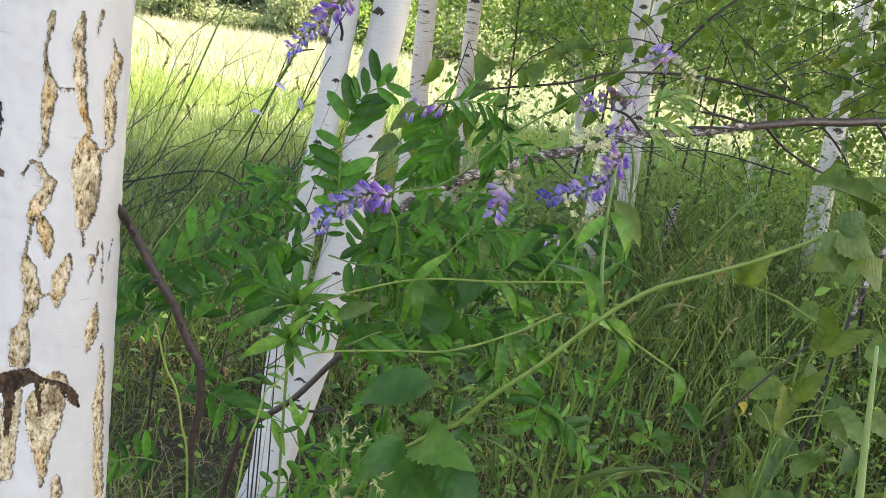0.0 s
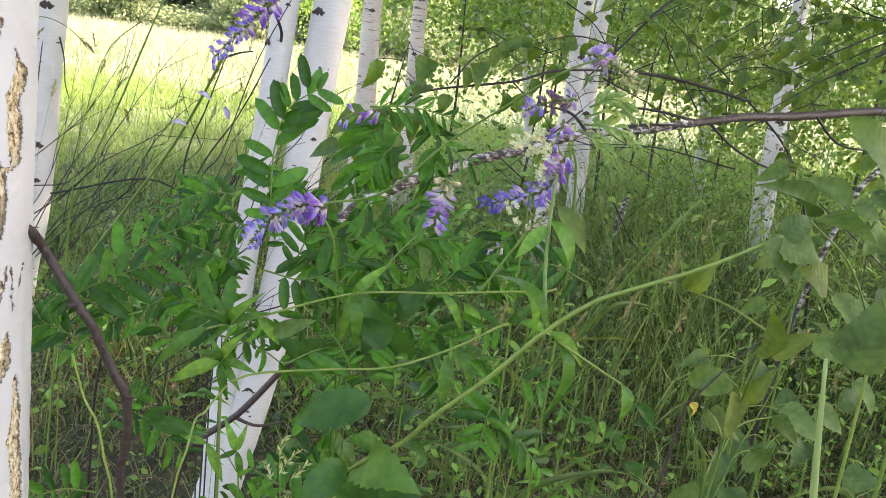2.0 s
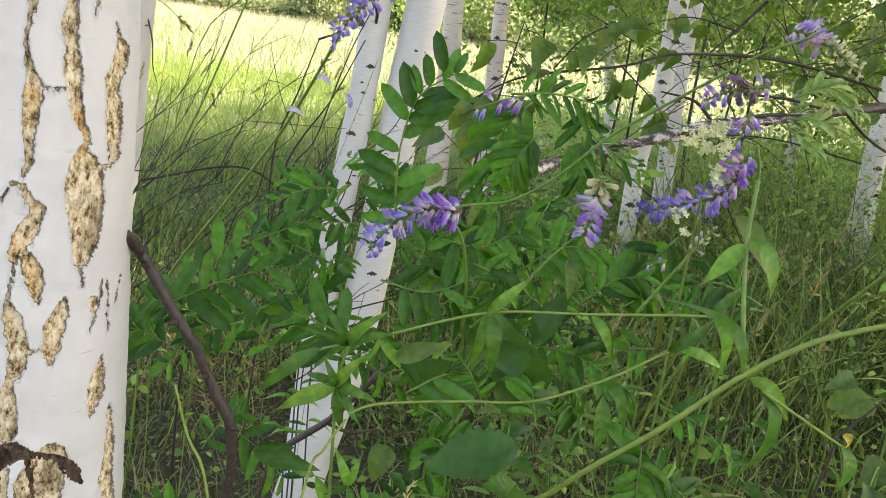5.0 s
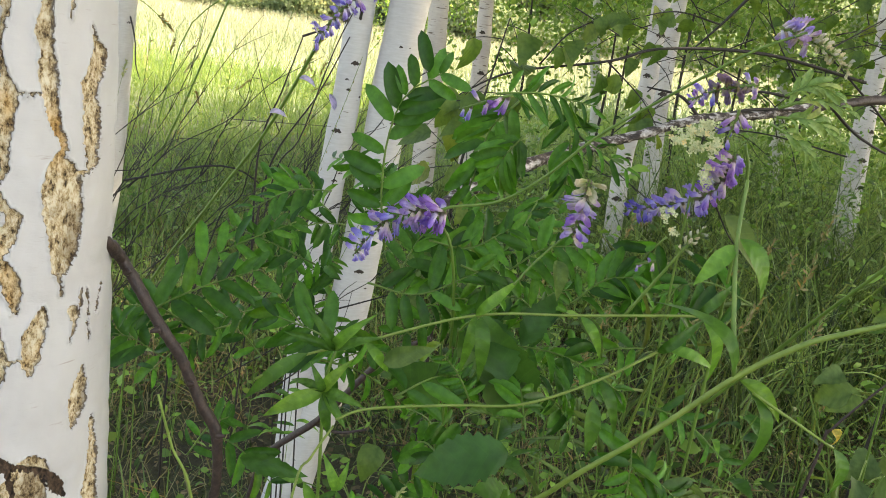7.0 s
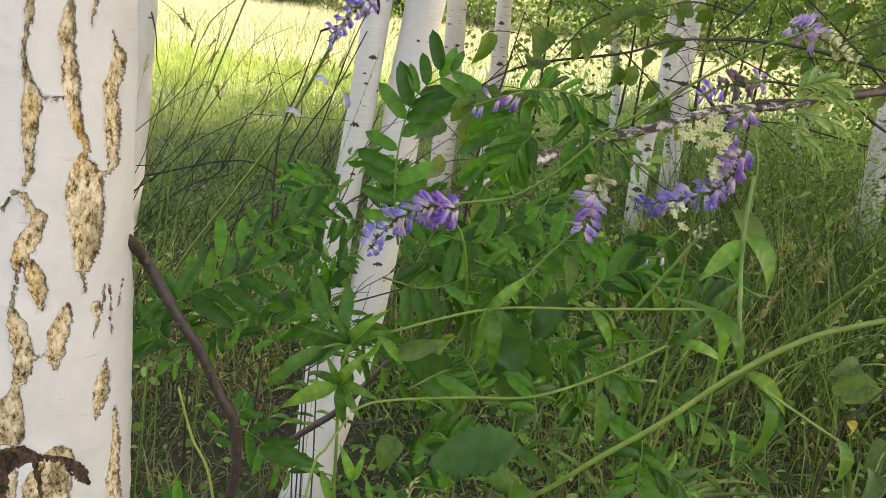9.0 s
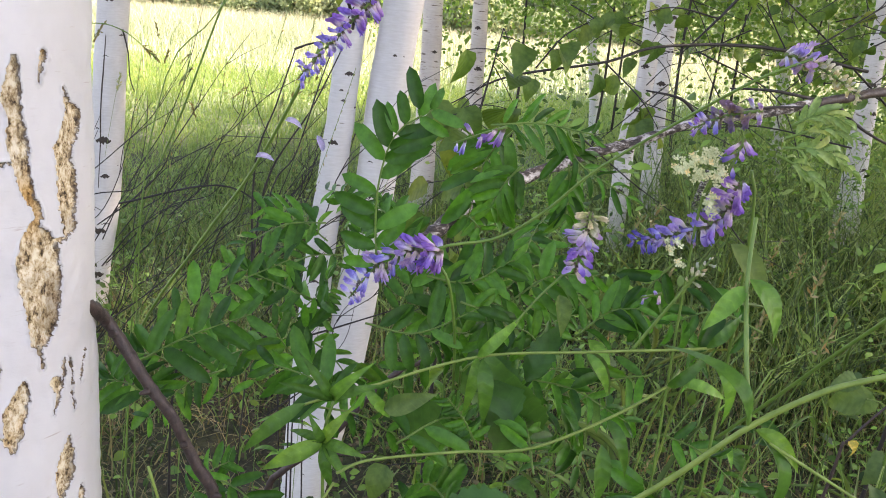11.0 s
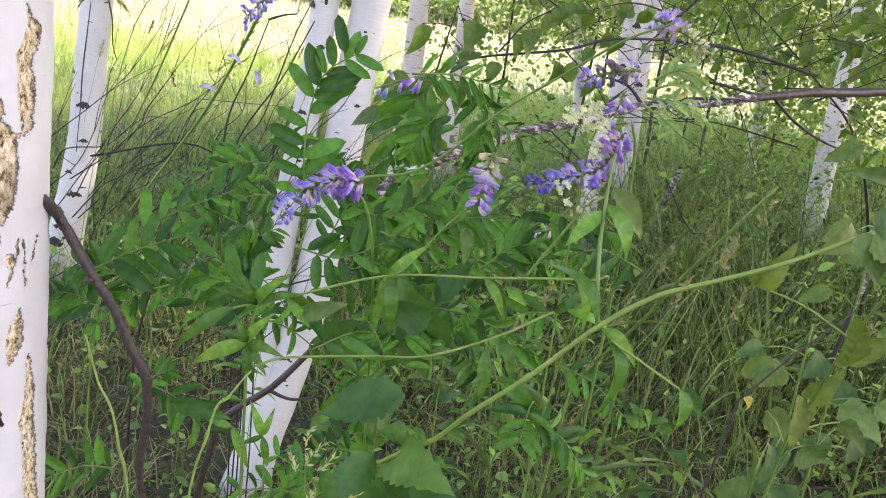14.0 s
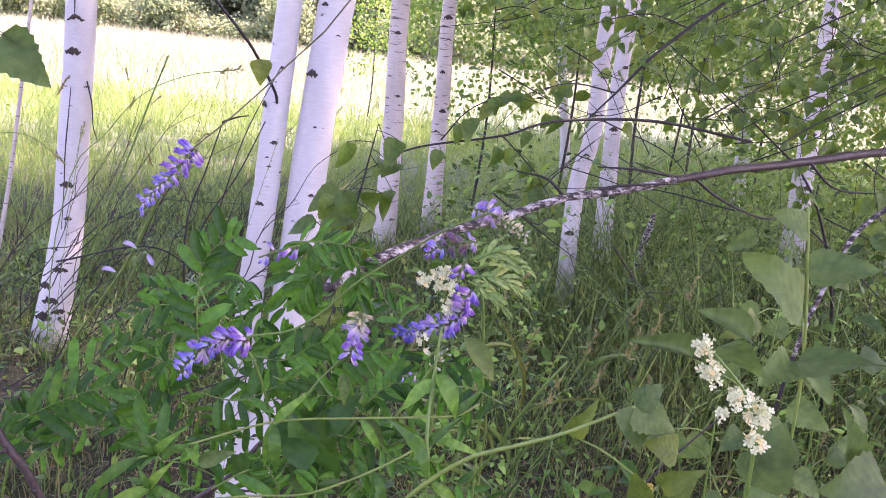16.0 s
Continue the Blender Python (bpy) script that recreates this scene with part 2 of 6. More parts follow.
M_NEAR = near_bark_material()
M_BIRCH = birch_material("birch_bark", (0.60, 0.585, 0.58), (0.46, 0.44, 0.44), 0.73)
M_BIRCH_FAR = birch_material("old_birch_bark", (0.62, 0.56, 0.52), (0.40, 0.34, 0.31), 0.60, 0.5)
M_BIRCH_ROUGH = birch_material("rough_birch_bark", (0.66, 0.62, 0.61), (0.34, 0.31, 0.30), 0.63, 0.6)
M_SCAR = plain_material("branch_scar", (0.02, 0.016, 0.014), (0.07, 0.05, 0.04), 200, 0.85, 0.5)
M_DEAD = plain_material("brown_dead_bark", (0.016, 0.010, 0.009), (0.066, 0.040, 0.036), 260, 0.55, 0.6, 0.0015, (1, 1, 0.8))
M_TWIG = plain_material("dark_twig_bark", (0.006, 0.005, 0.005), (0.028, 0.020, 0.018), 200, 0.6, 0.4)


def dead_birch_material():
    m, nt, bs, out = nodes_of("dead_birch_bark")
    n = noise_node(nt, 75, 6, "Object", (0.6, 1, 1.4), 0.7)
    f = noise_node(nt, 260, 5, "Object")
    c = ramp(nt, n.outputs[0], [(0.42, (0.018, 0.013, 0.011)), (0.505, (0.085, 0.062, 0.052)), (0.53, (0.26, 0.23, 0.21)), (0.62, (0.52, 0.48, 0.47))]).outputs[0]
    c = mixc(nt, 1.0, c, ramp(nt, f.outputs[0], [(0.3, (0.6, 0.6, 0.6)), (0.6, (1.1, 1.1, 1.1))]).outputs[0], "MULTIPLY")
    nt.links.new(c, bs.inputs["Base Color"])
    bs.inputs["Roughness"].default_value = 0.75
    bump(nt, f.outputs[0], bs, 0.5, 0.002)
    return m


M_DEADBIRCH = dead_birch_material()
M_STEM = plain_material("green_stem", (0.06, 0.14, 0.018), (0.13, 0.22, 0.04), 90, 0.5, 0.15, 0.0004)
M_STEM_YEL = plain_material("yellow_green_stem", (0.11, 0.18, 0.028), (0.20, 0.28, 0.06), 90, 0.5, 0.15, 0.0004)
M_FRESH = plain_material("pale_grass_blade", (0.17, 0.25, 0.08), (0.25, 0.33, 0.12), 60, 0.5, 0.15, 0.0004, (1, 1, 0.2))
M_DRY = plain_material("dry_stem", (0.06, 0.06, 0.028), (0.13, 0.12, 0.06), 120, 0.7, 0.2, 0.0004)
M_LEAFLET = leaf_material("vetch_leaflet", (0.016, 0.080, 0.012), (0.085, 0.285, 0.040), 0.4, 0.42, scale=8, glow=(1.0, 1.15, 0.5))
M_LANCE = leaf_material("lance_leaf", (0.036, 0.12, 0.018), (0.14, 0.335, 0.055), 0.42, 0.35, scale=8, veins=True, glow=(1.1, 1.15, 0.65))
M_BROAD = leaf_material("broad_leaf", (0.026, 0.10, 0.020), (0.08, 0.215, 0.040), 0.45, 0.35, scale=6, veins=True, glow=(1.1, 1.15, 0.7))
M_ASPEN = leaf_material("aspen_leaf", (0.055, 0.12, 0.03), (0.13, 0.225, 0.055), 0.42, 0.5, scale=6, veins=True)
# wide dark-to-light spread imitates dapple and deep shade between the leaves
M_UNDER_DAPPLED = leaf_material("dappled_undergrowth_leaf", (0.016, 0.050, 0.009), (0.20, 0.39, 0.085), 0.5, 0.35, True, 12, glow=(1.1, 1.15, 0.7))
M_CROWN = leaf_material("birch_crown_leaf", (0.08, 0.16, 0.035), (0.20, 0.29, 0.08), 0.5, 0.5, True, 5, glow=(1.15, 1.25, 0.75))
# brighter copy of the crown leaf; backlight is put into its colour
M_BUSH_BACKLIT = leaf_material("backlit_sapling_leaf", (0.10, 0.20, 0.05), (0.26, 0.38, 0.125), 0.5, 0.55, True, 6, glow=(1.05, 1.2, 0.8))
# far foliage: distance haze is mixed into this pale leaf colour
M_FARLEAF_HAZED = leaf_material("hazed_far_leaf", (0.25, 0.315, 0.21), (0.36, 0.435, 0.31), 0.6, 0.55, True, 1.0, glow=(1.0, 1.1, 0.95))
# dark end lowered for contact shadows, light end raised for lit blades
M_GRASS_DAPPLED = leaf_material("shade_grass", (0.016, 0.038, 0.009), (0.26, 0.39, 0.13), 0.5, 0.3, True, 9, glow=(1.1, 1.2, 0.8))
# lighter grass colour carries the sunlight that crowns keep off this strip
M_EDGE_LIT = leaf_material("edge_grass_lit", (0.140, 0.240, 0.070), (0.300, 0.410, 0.150), 0.5, 0.5, True, 4, glow=(1.0, 1.12, 0.8))
M_FINE = leaf_material("young_leaflet", (0.15, 0.28, 0.10), (0.32, 0.45, 0.20), 0.5, 0.45, scale=8)
M_SOFT = leaf_material("soft_aspen_leaf", (0.055, 0.115, 0.038), (0.115, 0.20, 0.066), 0.6, 0.4, scale=6, veins=True)
M_BLADE = leaf_material("grass_leaf", (0.04, 0.085, 0.022), (0.14, 0.225, 0.075), 0.5, 0.3, scale=8)
M_OLIVE = leaf_material("olive_aspen_leaf", (0.060, 0.115, 0.020), (0.125, 0.19, 0.040), 0.55, 0.4, scale=6, veins=True)
M_STRAW = leaf_material("dry_grass", (0.185, 0.160, 0.076), (0.353, 0.311, 0.185), 0.6, 0.25, True, 9)
# washed-out blade colour that stands in for haze over the far field
M_FAR_PALE = leaf_material("ripe_grass", (0.33, 0.355, 0.285), (0.45, 0.465, 0.395), 0.6, 0.3, True, 2, glow=(1.0, 1.0, 0.95))
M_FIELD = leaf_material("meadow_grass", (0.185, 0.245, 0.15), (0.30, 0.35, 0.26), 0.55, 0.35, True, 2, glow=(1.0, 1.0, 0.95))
M_FL_BLUE = floret_material("blue_violet_petal", (0.74, 0.72, 0.80), (0.45, 0.40, 0.75), (0.27, 0.22, 0.60))
M_FL_PURP = floret_material("purple_petal", (0.72, 0.66, 0.74), (0.44, 0.28, 0.66), (0.29, 0.16, 0.56))
M_FL_PALE = floret_material("faded_lilac_petal", (0.72, 0.70, 0.60), (0.60, 0.52, 0.66), (0.42, 0.30, 0.60))
M_FL_DRY = floret_material("withered_petal", (0.34, 0.30, 0.16), (0.26, 0.19, 0.20), (0.22, 0.15, 0.26))
M_FL_DEEP = floret_material("deep_violet_petal", (0.44, 0.40, 0.66), (0.24, 0.20, 0.60), (0.13, 0.10, 0.44))
M_BUD = floret_material("green_white_bud", (0.36, 0.44, 0.18), (0.58, 0.60, 0.36), (0.70, 0.68, 0.52))
M_HUSK = leaf_material("cream_husk", (0.34, 0.40, 0.20), (0.62, 0.64, 0.42), 0.6, 0.35, True, 20, glow=(1, 1, 0.8))
M_YELLOW = leaf_material("withered_yellow", (0.38, 0.27, 0.05), (0.48, 0.38, 0.09), 0.6, 0.3, scale=8, veins=True)
M_WHITE = leaf_material("cream_flower", (0.58, 0.64, 0.42), (0.78, 0.82, 0.62), 0.6, 0.25, scale=10, glow=(1, 1, 0.95))
M_PETAL = leaf_material("pale_lilac_petal", (0.36, 0.33, 0.62), (0.50, 0.46, 0.72), 0.6, 0.4, scale=10, glow=(1, 1, 1))


def ground_material():
    m, nt, bs, out = nodes_of("forest_floor")
    a = noise_node(nt, 3.0, 6, "Object")
    b = noise_node(nt, 45.0, 6, "Object", None, 0.7)
    # brown and green floor tones, darkened to deepen the shade beneath plants
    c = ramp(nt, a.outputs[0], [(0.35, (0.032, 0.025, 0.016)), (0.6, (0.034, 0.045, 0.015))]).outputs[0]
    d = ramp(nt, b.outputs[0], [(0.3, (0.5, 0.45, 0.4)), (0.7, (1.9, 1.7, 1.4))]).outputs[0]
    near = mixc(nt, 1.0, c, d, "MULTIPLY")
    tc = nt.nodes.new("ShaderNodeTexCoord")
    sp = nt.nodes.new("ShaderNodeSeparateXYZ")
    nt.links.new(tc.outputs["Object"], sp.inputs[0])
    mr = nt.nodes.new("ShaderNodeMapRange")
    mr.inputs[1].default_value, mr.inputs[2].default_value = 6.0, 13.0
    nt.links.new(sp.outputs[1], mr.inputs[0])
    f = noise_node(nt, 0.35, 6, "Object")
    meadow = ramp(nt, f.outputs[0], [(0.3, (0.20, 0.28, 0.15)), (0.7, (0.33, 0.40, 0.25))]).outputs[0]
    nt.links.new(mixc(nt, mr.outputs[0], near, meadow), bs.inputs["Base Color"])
    bs.inputs["Roughness"].default_value = 0.9
    bump(nt, b.outputs[0], bs, 0.6, 0.02)
    return m


# ---- ground ----
def ground_height(x, y):
    return 0.03 * np.sin(x * 1.7 + 0.4) * np.cos(y * 1.3) + 0.02 * np.sin(x * 4.1) * np.sin(y * 3.7) - 0.02


def make_ground():
    xs = np.concatenate([np.linspace(-400, -12, 14), np.linspace(-11, 13, 97), np.linspace(14, 400, 14)])
    ys = np.concatenate([np.linspace(-120, -5, 8), np.linspace(-4, 14, 73), np.linspace(15, 400, 20)])
    X, Y = np.meshgrid(xs, ys)
    fade = np.clip(1 - np.maximum(np.abs(X) - 8, np.abs(Y - 4) - 8) / 5, 0, 1)
    Z = ground_height(X, Y) * fade
    V = np.stack([X.ravel(), Y.ravel(), Z.ravel()], 1)
    w, h = len(xs), len(ys)
    i = np.arange((h - 1) * (w - 1))
    a = (i // (w - 1)) * w + i % (w - 1)
    Q = np.stack([a, a + 1, a + w + 1, a + w], 1)
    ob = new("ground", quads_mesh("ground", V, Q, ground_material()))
    tagged(ob, "leafy forest floor, toned dark for shade, running out into a sunlit meadow", "ground", kind="structure")


make_ground()


def blades(n, xy, height, width, lean, mat, name, levels=4, droop=0.5):
    """Bent grass blades as one mesh; xy, height, width: arrays."""
    ang = rng.uniform(0, 2 * math.pi, n)
    face = rng.uniform(0, 2 * math.pi, n)
    ln = lean * rng.uniform(0.2, 1.0, n)
    z0 = ground_height(xy[:, 0], xy[:, 1]) * (np.abs(xy[:, 1] - 4) < 8) - 0.02
    verts = np.zeros((n, levels * 2, 3))
    for k in range(levels):
        u = k / (levels - 1)
        off = ln * height * u ** 1.8
        zz = height * (u - droop * ln * u ** 2.5)
        cx, cy = xy[:, 0] + np.cos(ang) * off, xy[:, 1] + np.sin(ang) * off
        w = width * (1 - u ** 1.6) * 0.5 + width * 0.03
        verts[:, 2 * k] = np.stack([cx - np.cos(face) * w, cy - np.sin(face) * w, z0 + zz], 1)
        verts[:, 2 * k + 1] = np.stack([cx + np.cos(face) * w, cy + np.sin(face) * w, z0 + zz], 1)
    base = (np.arange(n) * levels * 2)[:, None]
    quads = np.concatenate([base + np.array([[2 * k, 2 * k + 1, 2 * k + 3, 2 * k + 2]]) for k in range(levels - 1)], 0)
    return quads_mesh(name, verts.reshape(-1, 3), quads, mat)


def scatter(n, x0, x1, y0, y1, cone=None):
    """n places on the plan, denser in tufts; cone: keep between two lines from the eye."""
    pts = np.stack([rng.uniform(x0, x1, n * 2), rng.uniform(y0, y1, n * 2)], 1)
    k = np.array([noise.noise(Vector((p[0] * 2.2, p[1] * 2.2, 0.3))) for p in pts]) + rng.uniform(-0.5, 0.5, n * 2)
    pts = pts[k > -0.12]
    if cone:
        pts = pts[(pts[:, 0] > cone[0] * pts[:, 1] - 0.6) & (pts[:, 0] < cone[1] * pts[:, 1] + 0.6)]
    return pts[:n]


BARE = ((0.70, 2.28, 0.28), (-0.41, 2.12, 0.22), (-0.66, 2.05, 0.25), (1.3, 2.7, 0.24))


def open_floor(p):
    """Thins a scatter where litter lies bare."""
    keep = np.ones(len(p), dtype=bool)
    for x, y, r in BARE:
        d = np.hypot(p[:, 0] - x, p[:, 1] - y) / r
        keep &= rng.uniform(0, 1, len(p)) > 0.55 * np.clip(1.6 - d, 0, 1)
    return p[keep]


def low_left(p):
    """The grass stays short on the trodden floor before the meadow and grows rank towards the bushes."""
    return 0.42 + 0.5 * np.clip((p[:, 0] - 0.1 * p[:, 1]) / 0.8, 0, 1)


def make_grass():
    p = open_floor(scatter(24000, -2.4, 3.4, 0.5, 5.2, (-0.62, 0.75)))
    n = len(p)
    h = rng.gamma(4, 0.055, n).clip(0.06, 0.6) * low_left(p)
    ob = new("shade_grass", blades(n, p, h, rng.uniform(0.003, 0.008, n), 0.9, M_GRASS_DAPPLED, "shade_grass"))
    tagged(ob, "thin green woodland grass on the shaded forest floor", "grass", kind="stuff")
    p = scatter(27000, -2.4, 3.4, 0.5, 5.0, (-0.62, 0.75))
    n = len(p)
    ob = new("dry_grass", blades(n, p, rng.gamma(3, 0.04, n).clip(0.05, 0.4), rng.uniform(0.002, 0.005, n), 1.3, M_STRAW, "dry_grass", droop=0.7))
    tagged(ob, "pale dry grass blades lying among the green", "grass", kind="stuff")
    p = open_floor(scatter(60000, -2.4, 3.0, 1.3, 4.2, (-0.62, 0.75)))
    n = len(p)
    ob = new("short_grass", blades(n, p, rng.gamma(3, 0.022, n).clip(0.02, 0.16), rng.uniform(0.002, 0.005, n), 1.7, M_GRASS_DAPPLED, "short_grass", 3, 0.8))
    tagged(ob, "short fine grass and moss on the shaded floor", "grass", kind="stuff")
    p = scatter(15000, -2.4, 4.5, 2.5, 6.0, (-0.62, 0.78))
    p = p[p[:, 0] > -1.7]
    n = len(p)
    ob = new("tall_grass", blades(n, p, rng.gamma(7, 0.075, n).clip(0.2, 0.85) * (low_left(p) ** 1.3 * 1.55), rng.uniform(0.003, 0.008, n), 1.15, M_GRASS_DAPPLED, "tall_grass"))
    tagged(ob, "rank green grass round the feet of the birches", "grass", kind="stuff")
    p = scatter(90000, -9, 12, 3.6, 14, (-0.66, 0.78))
    n = len(p)
    ob = new("tall_grass", blades(n, p, rng.gamma(4, 0.062, n).clip(0.08, 0.7) * np.clip(0.45 + 0.09 * p[:, 1], 0.6, 1.2), rng.uniform(0.003, 0.008, n), 1.0, M_EDGE_LIT, "tall_grass"))
    tagged(ob, "tall green grass at the edge of the grove, coloured lighter for sun", "grass", kind="stuff")
    p = scatter(16000, -6.0, 7.0, -4.0, 5.0)
    n = len(p)
    ob = new("shade_grass", blades(n, p, rng.gamma(4, 0.035, n).clip(0.05, 0.3), rng.uniform(0.004, 0.009, n), 1.0, M_GRASS_DAPPLED, "shade_grass", 3))
    tagged(ob, "thin green woodland grass all over the grove floor", "grass", kind="stuff")
    # pale blades, denser with distance, so the field fades as through haze
    p = scatter(76000, -40, 44, 10, 60, (-0.66, 0.78))
    p = p[rng.uniform(0, 1, len(p)) < np.clip((p[:, 1] - 9) / 30, 0.03, 1)]
    n = len(p)
    ob = new("ripe_grass", blades(n, p, rng.gamma(8, 0.085, n).clip(0.3, 1.1), rng.uniform(0.008, 0.020, n) * (0.5 + p[:, 1] / 25), 0.7, M_FAR_PALE, "ripe_grass", 3))
    tagged(ob, "pale grass blades over the far half of the meadow, in place of haze", "grass", kind="stuff")
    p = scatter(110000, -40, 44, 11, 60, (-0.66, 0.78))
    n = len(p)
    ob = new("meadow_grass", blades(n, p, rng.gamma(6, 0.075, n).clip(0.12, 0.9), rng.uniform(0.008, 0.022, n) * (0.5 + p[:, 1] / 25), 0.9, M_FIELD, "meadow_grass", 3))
    tagged(ob, "sunlit yellow-green meadow grass in the open field", "grass", kind="stuff")


make_grass()


def make_tangle(n, x0, x1, y0, y1, size, high, low, mat, label):
    """Small leaves of many low herbs between the grass, too many to count."""
    pos = np.stack([rng.uniform(x0, x1, n), rng.uniform(y0, y1, n), np.zeros(n)], 1)
    keep = (pos[:, 0] > -0.62 * pos[:, 1] - 0.3) & (pos[:, 0] < 0.75 * pos[:, 1] + 0.3)
    dens = np.array([noise.noise(Vector((p[0] * 1.6, p[1] * 1.6, 5.0))) for p in pos])
    keep &= dens + rng.uniform(-0.5, 0.5, n) > 0.0
    for x, y, r in BARE:
        keep &= rng.uniform(0, 1, n) > 0.6 * np.clip(1.6 - np.hypot(pos[:, 0] - x, pos[:, 1] - y) / r, 0, 1)
    pos = pos[keep]
    n = len(pos)
    pos[:, 2] = rng.uniform(0.02, 1, n) ** 1.7 * np.where(pos[:, 0] > 0.1, high, low) * (1 + 0.5 * dens[keep])
    a = rng.normal(0, 1, (n, 3)) * [1, 1, 0.5]
    a /= np.linalg.norm(a, axis=1)[:, None]
    up = np.array([0, -0.3, 1]) + rng.normal(0, 0.5, (n, 3))
    b = np.cross(up, a)
    b /= np.linalg.norm(b, axis=1)[:, None]
    nn = np.cross(a, b)
    L = size * rng.gamma(5, 0.0055, n).clip(0.01, 0.06)[:, None]
    w = L * rng.uniform(0.14, 0.36, n)[:, None]
    p1, p2 = pos + a * L * 0.35 + nn * L * 0.06, pos + a * L * 0.72 + nn * L * 0.02
    tip = pos + a * L - nn * L * 0.12
    V = np.stack([pos - b * w * 0.1, pos + b * w * 0.1, p1 + b * w, p1 - b * w, p2 + b * w * 0.8, p2 - b * w * 0.8, tip + b * w * 0.06, tip - b * w * 0.06], 1).reshape(-1, 3)
    o = (np.arange(n) * 8)[:, None]
    Q = np.concatenate([o + np.array([[0, 1, 2, 3]]), o + np.array([[3, 2, 4, 5]]), o + np.array([[5, 4, 6, 7]])], 0)
    ob = new("undergrowth", quads_mesh("undergrowth", V, Q, mat))
    tagged(ob, label, "undergrowth", kind="stuff")


make_tangle(42000, -1.9, 3.4, 1.0, 4.6, 0.75, 0.55, 0.16, M_UNDER_DAPPLED, "mixed low leafy herbs covering the shaded floor")
make_tangle(26000, 0.2, 3.6, 2.0, 5.0, 0.8, 0.95, 0.5, M_UNDER_DAPPLED, "tall leafy herbs among the rank grass")
make_tangle(52000, -8, 9, 3.4, 12, 0.85, 0.6, 0.42, M_EDGE_LIT, "leafy meadow herbs at the edge of the grove, coloured lighter for sun")


def make_litter():
    """Brown fallen leaves and scraps on the floor."""
    n = 14000
    x, y = rng.uniform(-1.6, 2.2, n), rng.uniform(0.9, 3.4, n)
    z = ground_height(x, y) + rng.uniform(0.0, 0.06, n)
    pos = np.stack([x, y, z], 1)
    a = rng.normal(0, 1, (n, 3)) * [1, 1, 0.25]
    a /= np.linalg.norm(a, axis=1)[:, None]
    b = np.cross(np.array([0, 0, 1]) + rng.normal(0, 0.35, (n, 3)), a)
    b /= np.linalg.norm(b, axis=1)[:, None]
    nn = np.cross(a, b)
    L = rng.uniform(0.008, 0.024, n)[:, None]
    V = np.stack([pos, pos + a * L * 0.45 - b * L * 0.36 + nn * L * 0.12, pos + a * L, pos + a * L * 0.45 + b * L * 0.36 + nn * L * 0.12], 1).reshape(-1, 3)
    mat = leaf_material("fallen_leaf", (0.045, 0.034, 0.020), (0.17, 0.14, 0.075), 0.7, 0.1, True, 30)
    tagged(new("leaf_litter", quads_mesh("leaf_litter", V, np.arange(n * 4).reshape(-1, 4), mat, False)), "brown fallen leaves scattered on the forest floor", "leaf litter", kind="stuff")


make_litter()


# ---- leaf shapes ----
def leaf_mesh(name, mat, width, shape, fold=0.12, curl=0.12, n=9, teeth=0.0, wave=0.0, kinds=5):
    """A leaf one unit long along x; shape(u) is its half width, folded on its midrib and curled, in several uneven kinds."""
    made = []
    for q in range(kinds):
        r = np.random.default_rng(q * 31 + len(name) + int(width * 1000))
        c, f, wd = curl * r.uniform(0.2, 1.9), fold * r.uniform(0.3, 1.9), width * r.uniform(0.86, 1.12)
        bend, twist, ph = r.normal(0, 0.07), r.normal(0, 0.35), r.uniform(0, 6)
        left, right = r.uniform(0.86, 1.12), r.uniform(0.86, 1.12)
        verts, faces = [], []
        for i in range(n + 1):
            u = i / n
            w = wd * shape(u)
            if teeth and 0 < i < n:
                w *= 1 + teeth * (1 if i % 2 else -1) * r.uniform(0.4, 1.6)
            z = -c * (2 * u - 0.6) ** 2 + c * 0.36
            zz = (wave + 0.006) * math.sin(u * 9 + ph)
            y0, tw = bend * u * u, twist * (u - 0.3)
            for k, lift, rip in ((-1.0, 2.0, 1), (-0.5, 0.8, 0.5), (0, 0, 0), (0.5, 0.8, -0.5), (1.0, 2.0, -1)):
                side = k * w * (left if k < 0 else right)
                verts.append((u, y0 + side * math.cos(tw), z + f * w * lift + zz * rip + side * math.sin(tw)))
        for i in range(n):
            for k in range(4):
                a = i * 5 + k
                faces.append((a, a + 1, a + 6, a + 5))
        made.append(mesh_of(name, verts, faces, mat))
    SHAPES[made[0].name] = made
    return made[0]


def ellipse(u):
    return max(0.012, math.sqrt(max(0, 1 - (2 * u - 1) ** 2)) ** 0.85)


def lance(u):
    return max(0.012, math.sin(math.pi * u ** 0.75) ** 0.9)


def ovate(u):
    return max(0.01, (math.sin(math.pi * min(1, u ** 0.52)) ** 0.8) * (1 - 0.15 * u))


L_LEAFLET = leaf_mesh("leaflet", M_LEAFLET, 0.142, ellipse, 0.2, 0.12, 7)
L_FINE = leaf_mesh("leaflet", M_FINE, 0.125, ellipse, 0.2, 0.14, 6)
L_LANCE = leaf_mesh("leaf", M_LANCE, 0.15, lance, 0.18, 0.16, 9)
L_LONG = leaf_mesh("leaf", M_LANCE, 0.085, lance, 0.2, 0.3, 10)
L_BROAD = leaf_mesh("leaf", M_BROAD, 0.26, lance, 0.14, 0.26, 19, 0.10, 0.03)
L_SOFT = leaf_mesh("leaf", M_SOFT, 0.36, ovate, 0.12, 0.16, 15, 0.06, 0.025)
L_BLADE = leaf_mesh("leaf", M_BLADE, 0.085, lance, 0.2, 0.3, 10)
L_OLIVE = leaf_mesh("leaf", M_OLIVE, 0.36, ovate, 0.12, 0.16, 15, 0.05, 0.025)
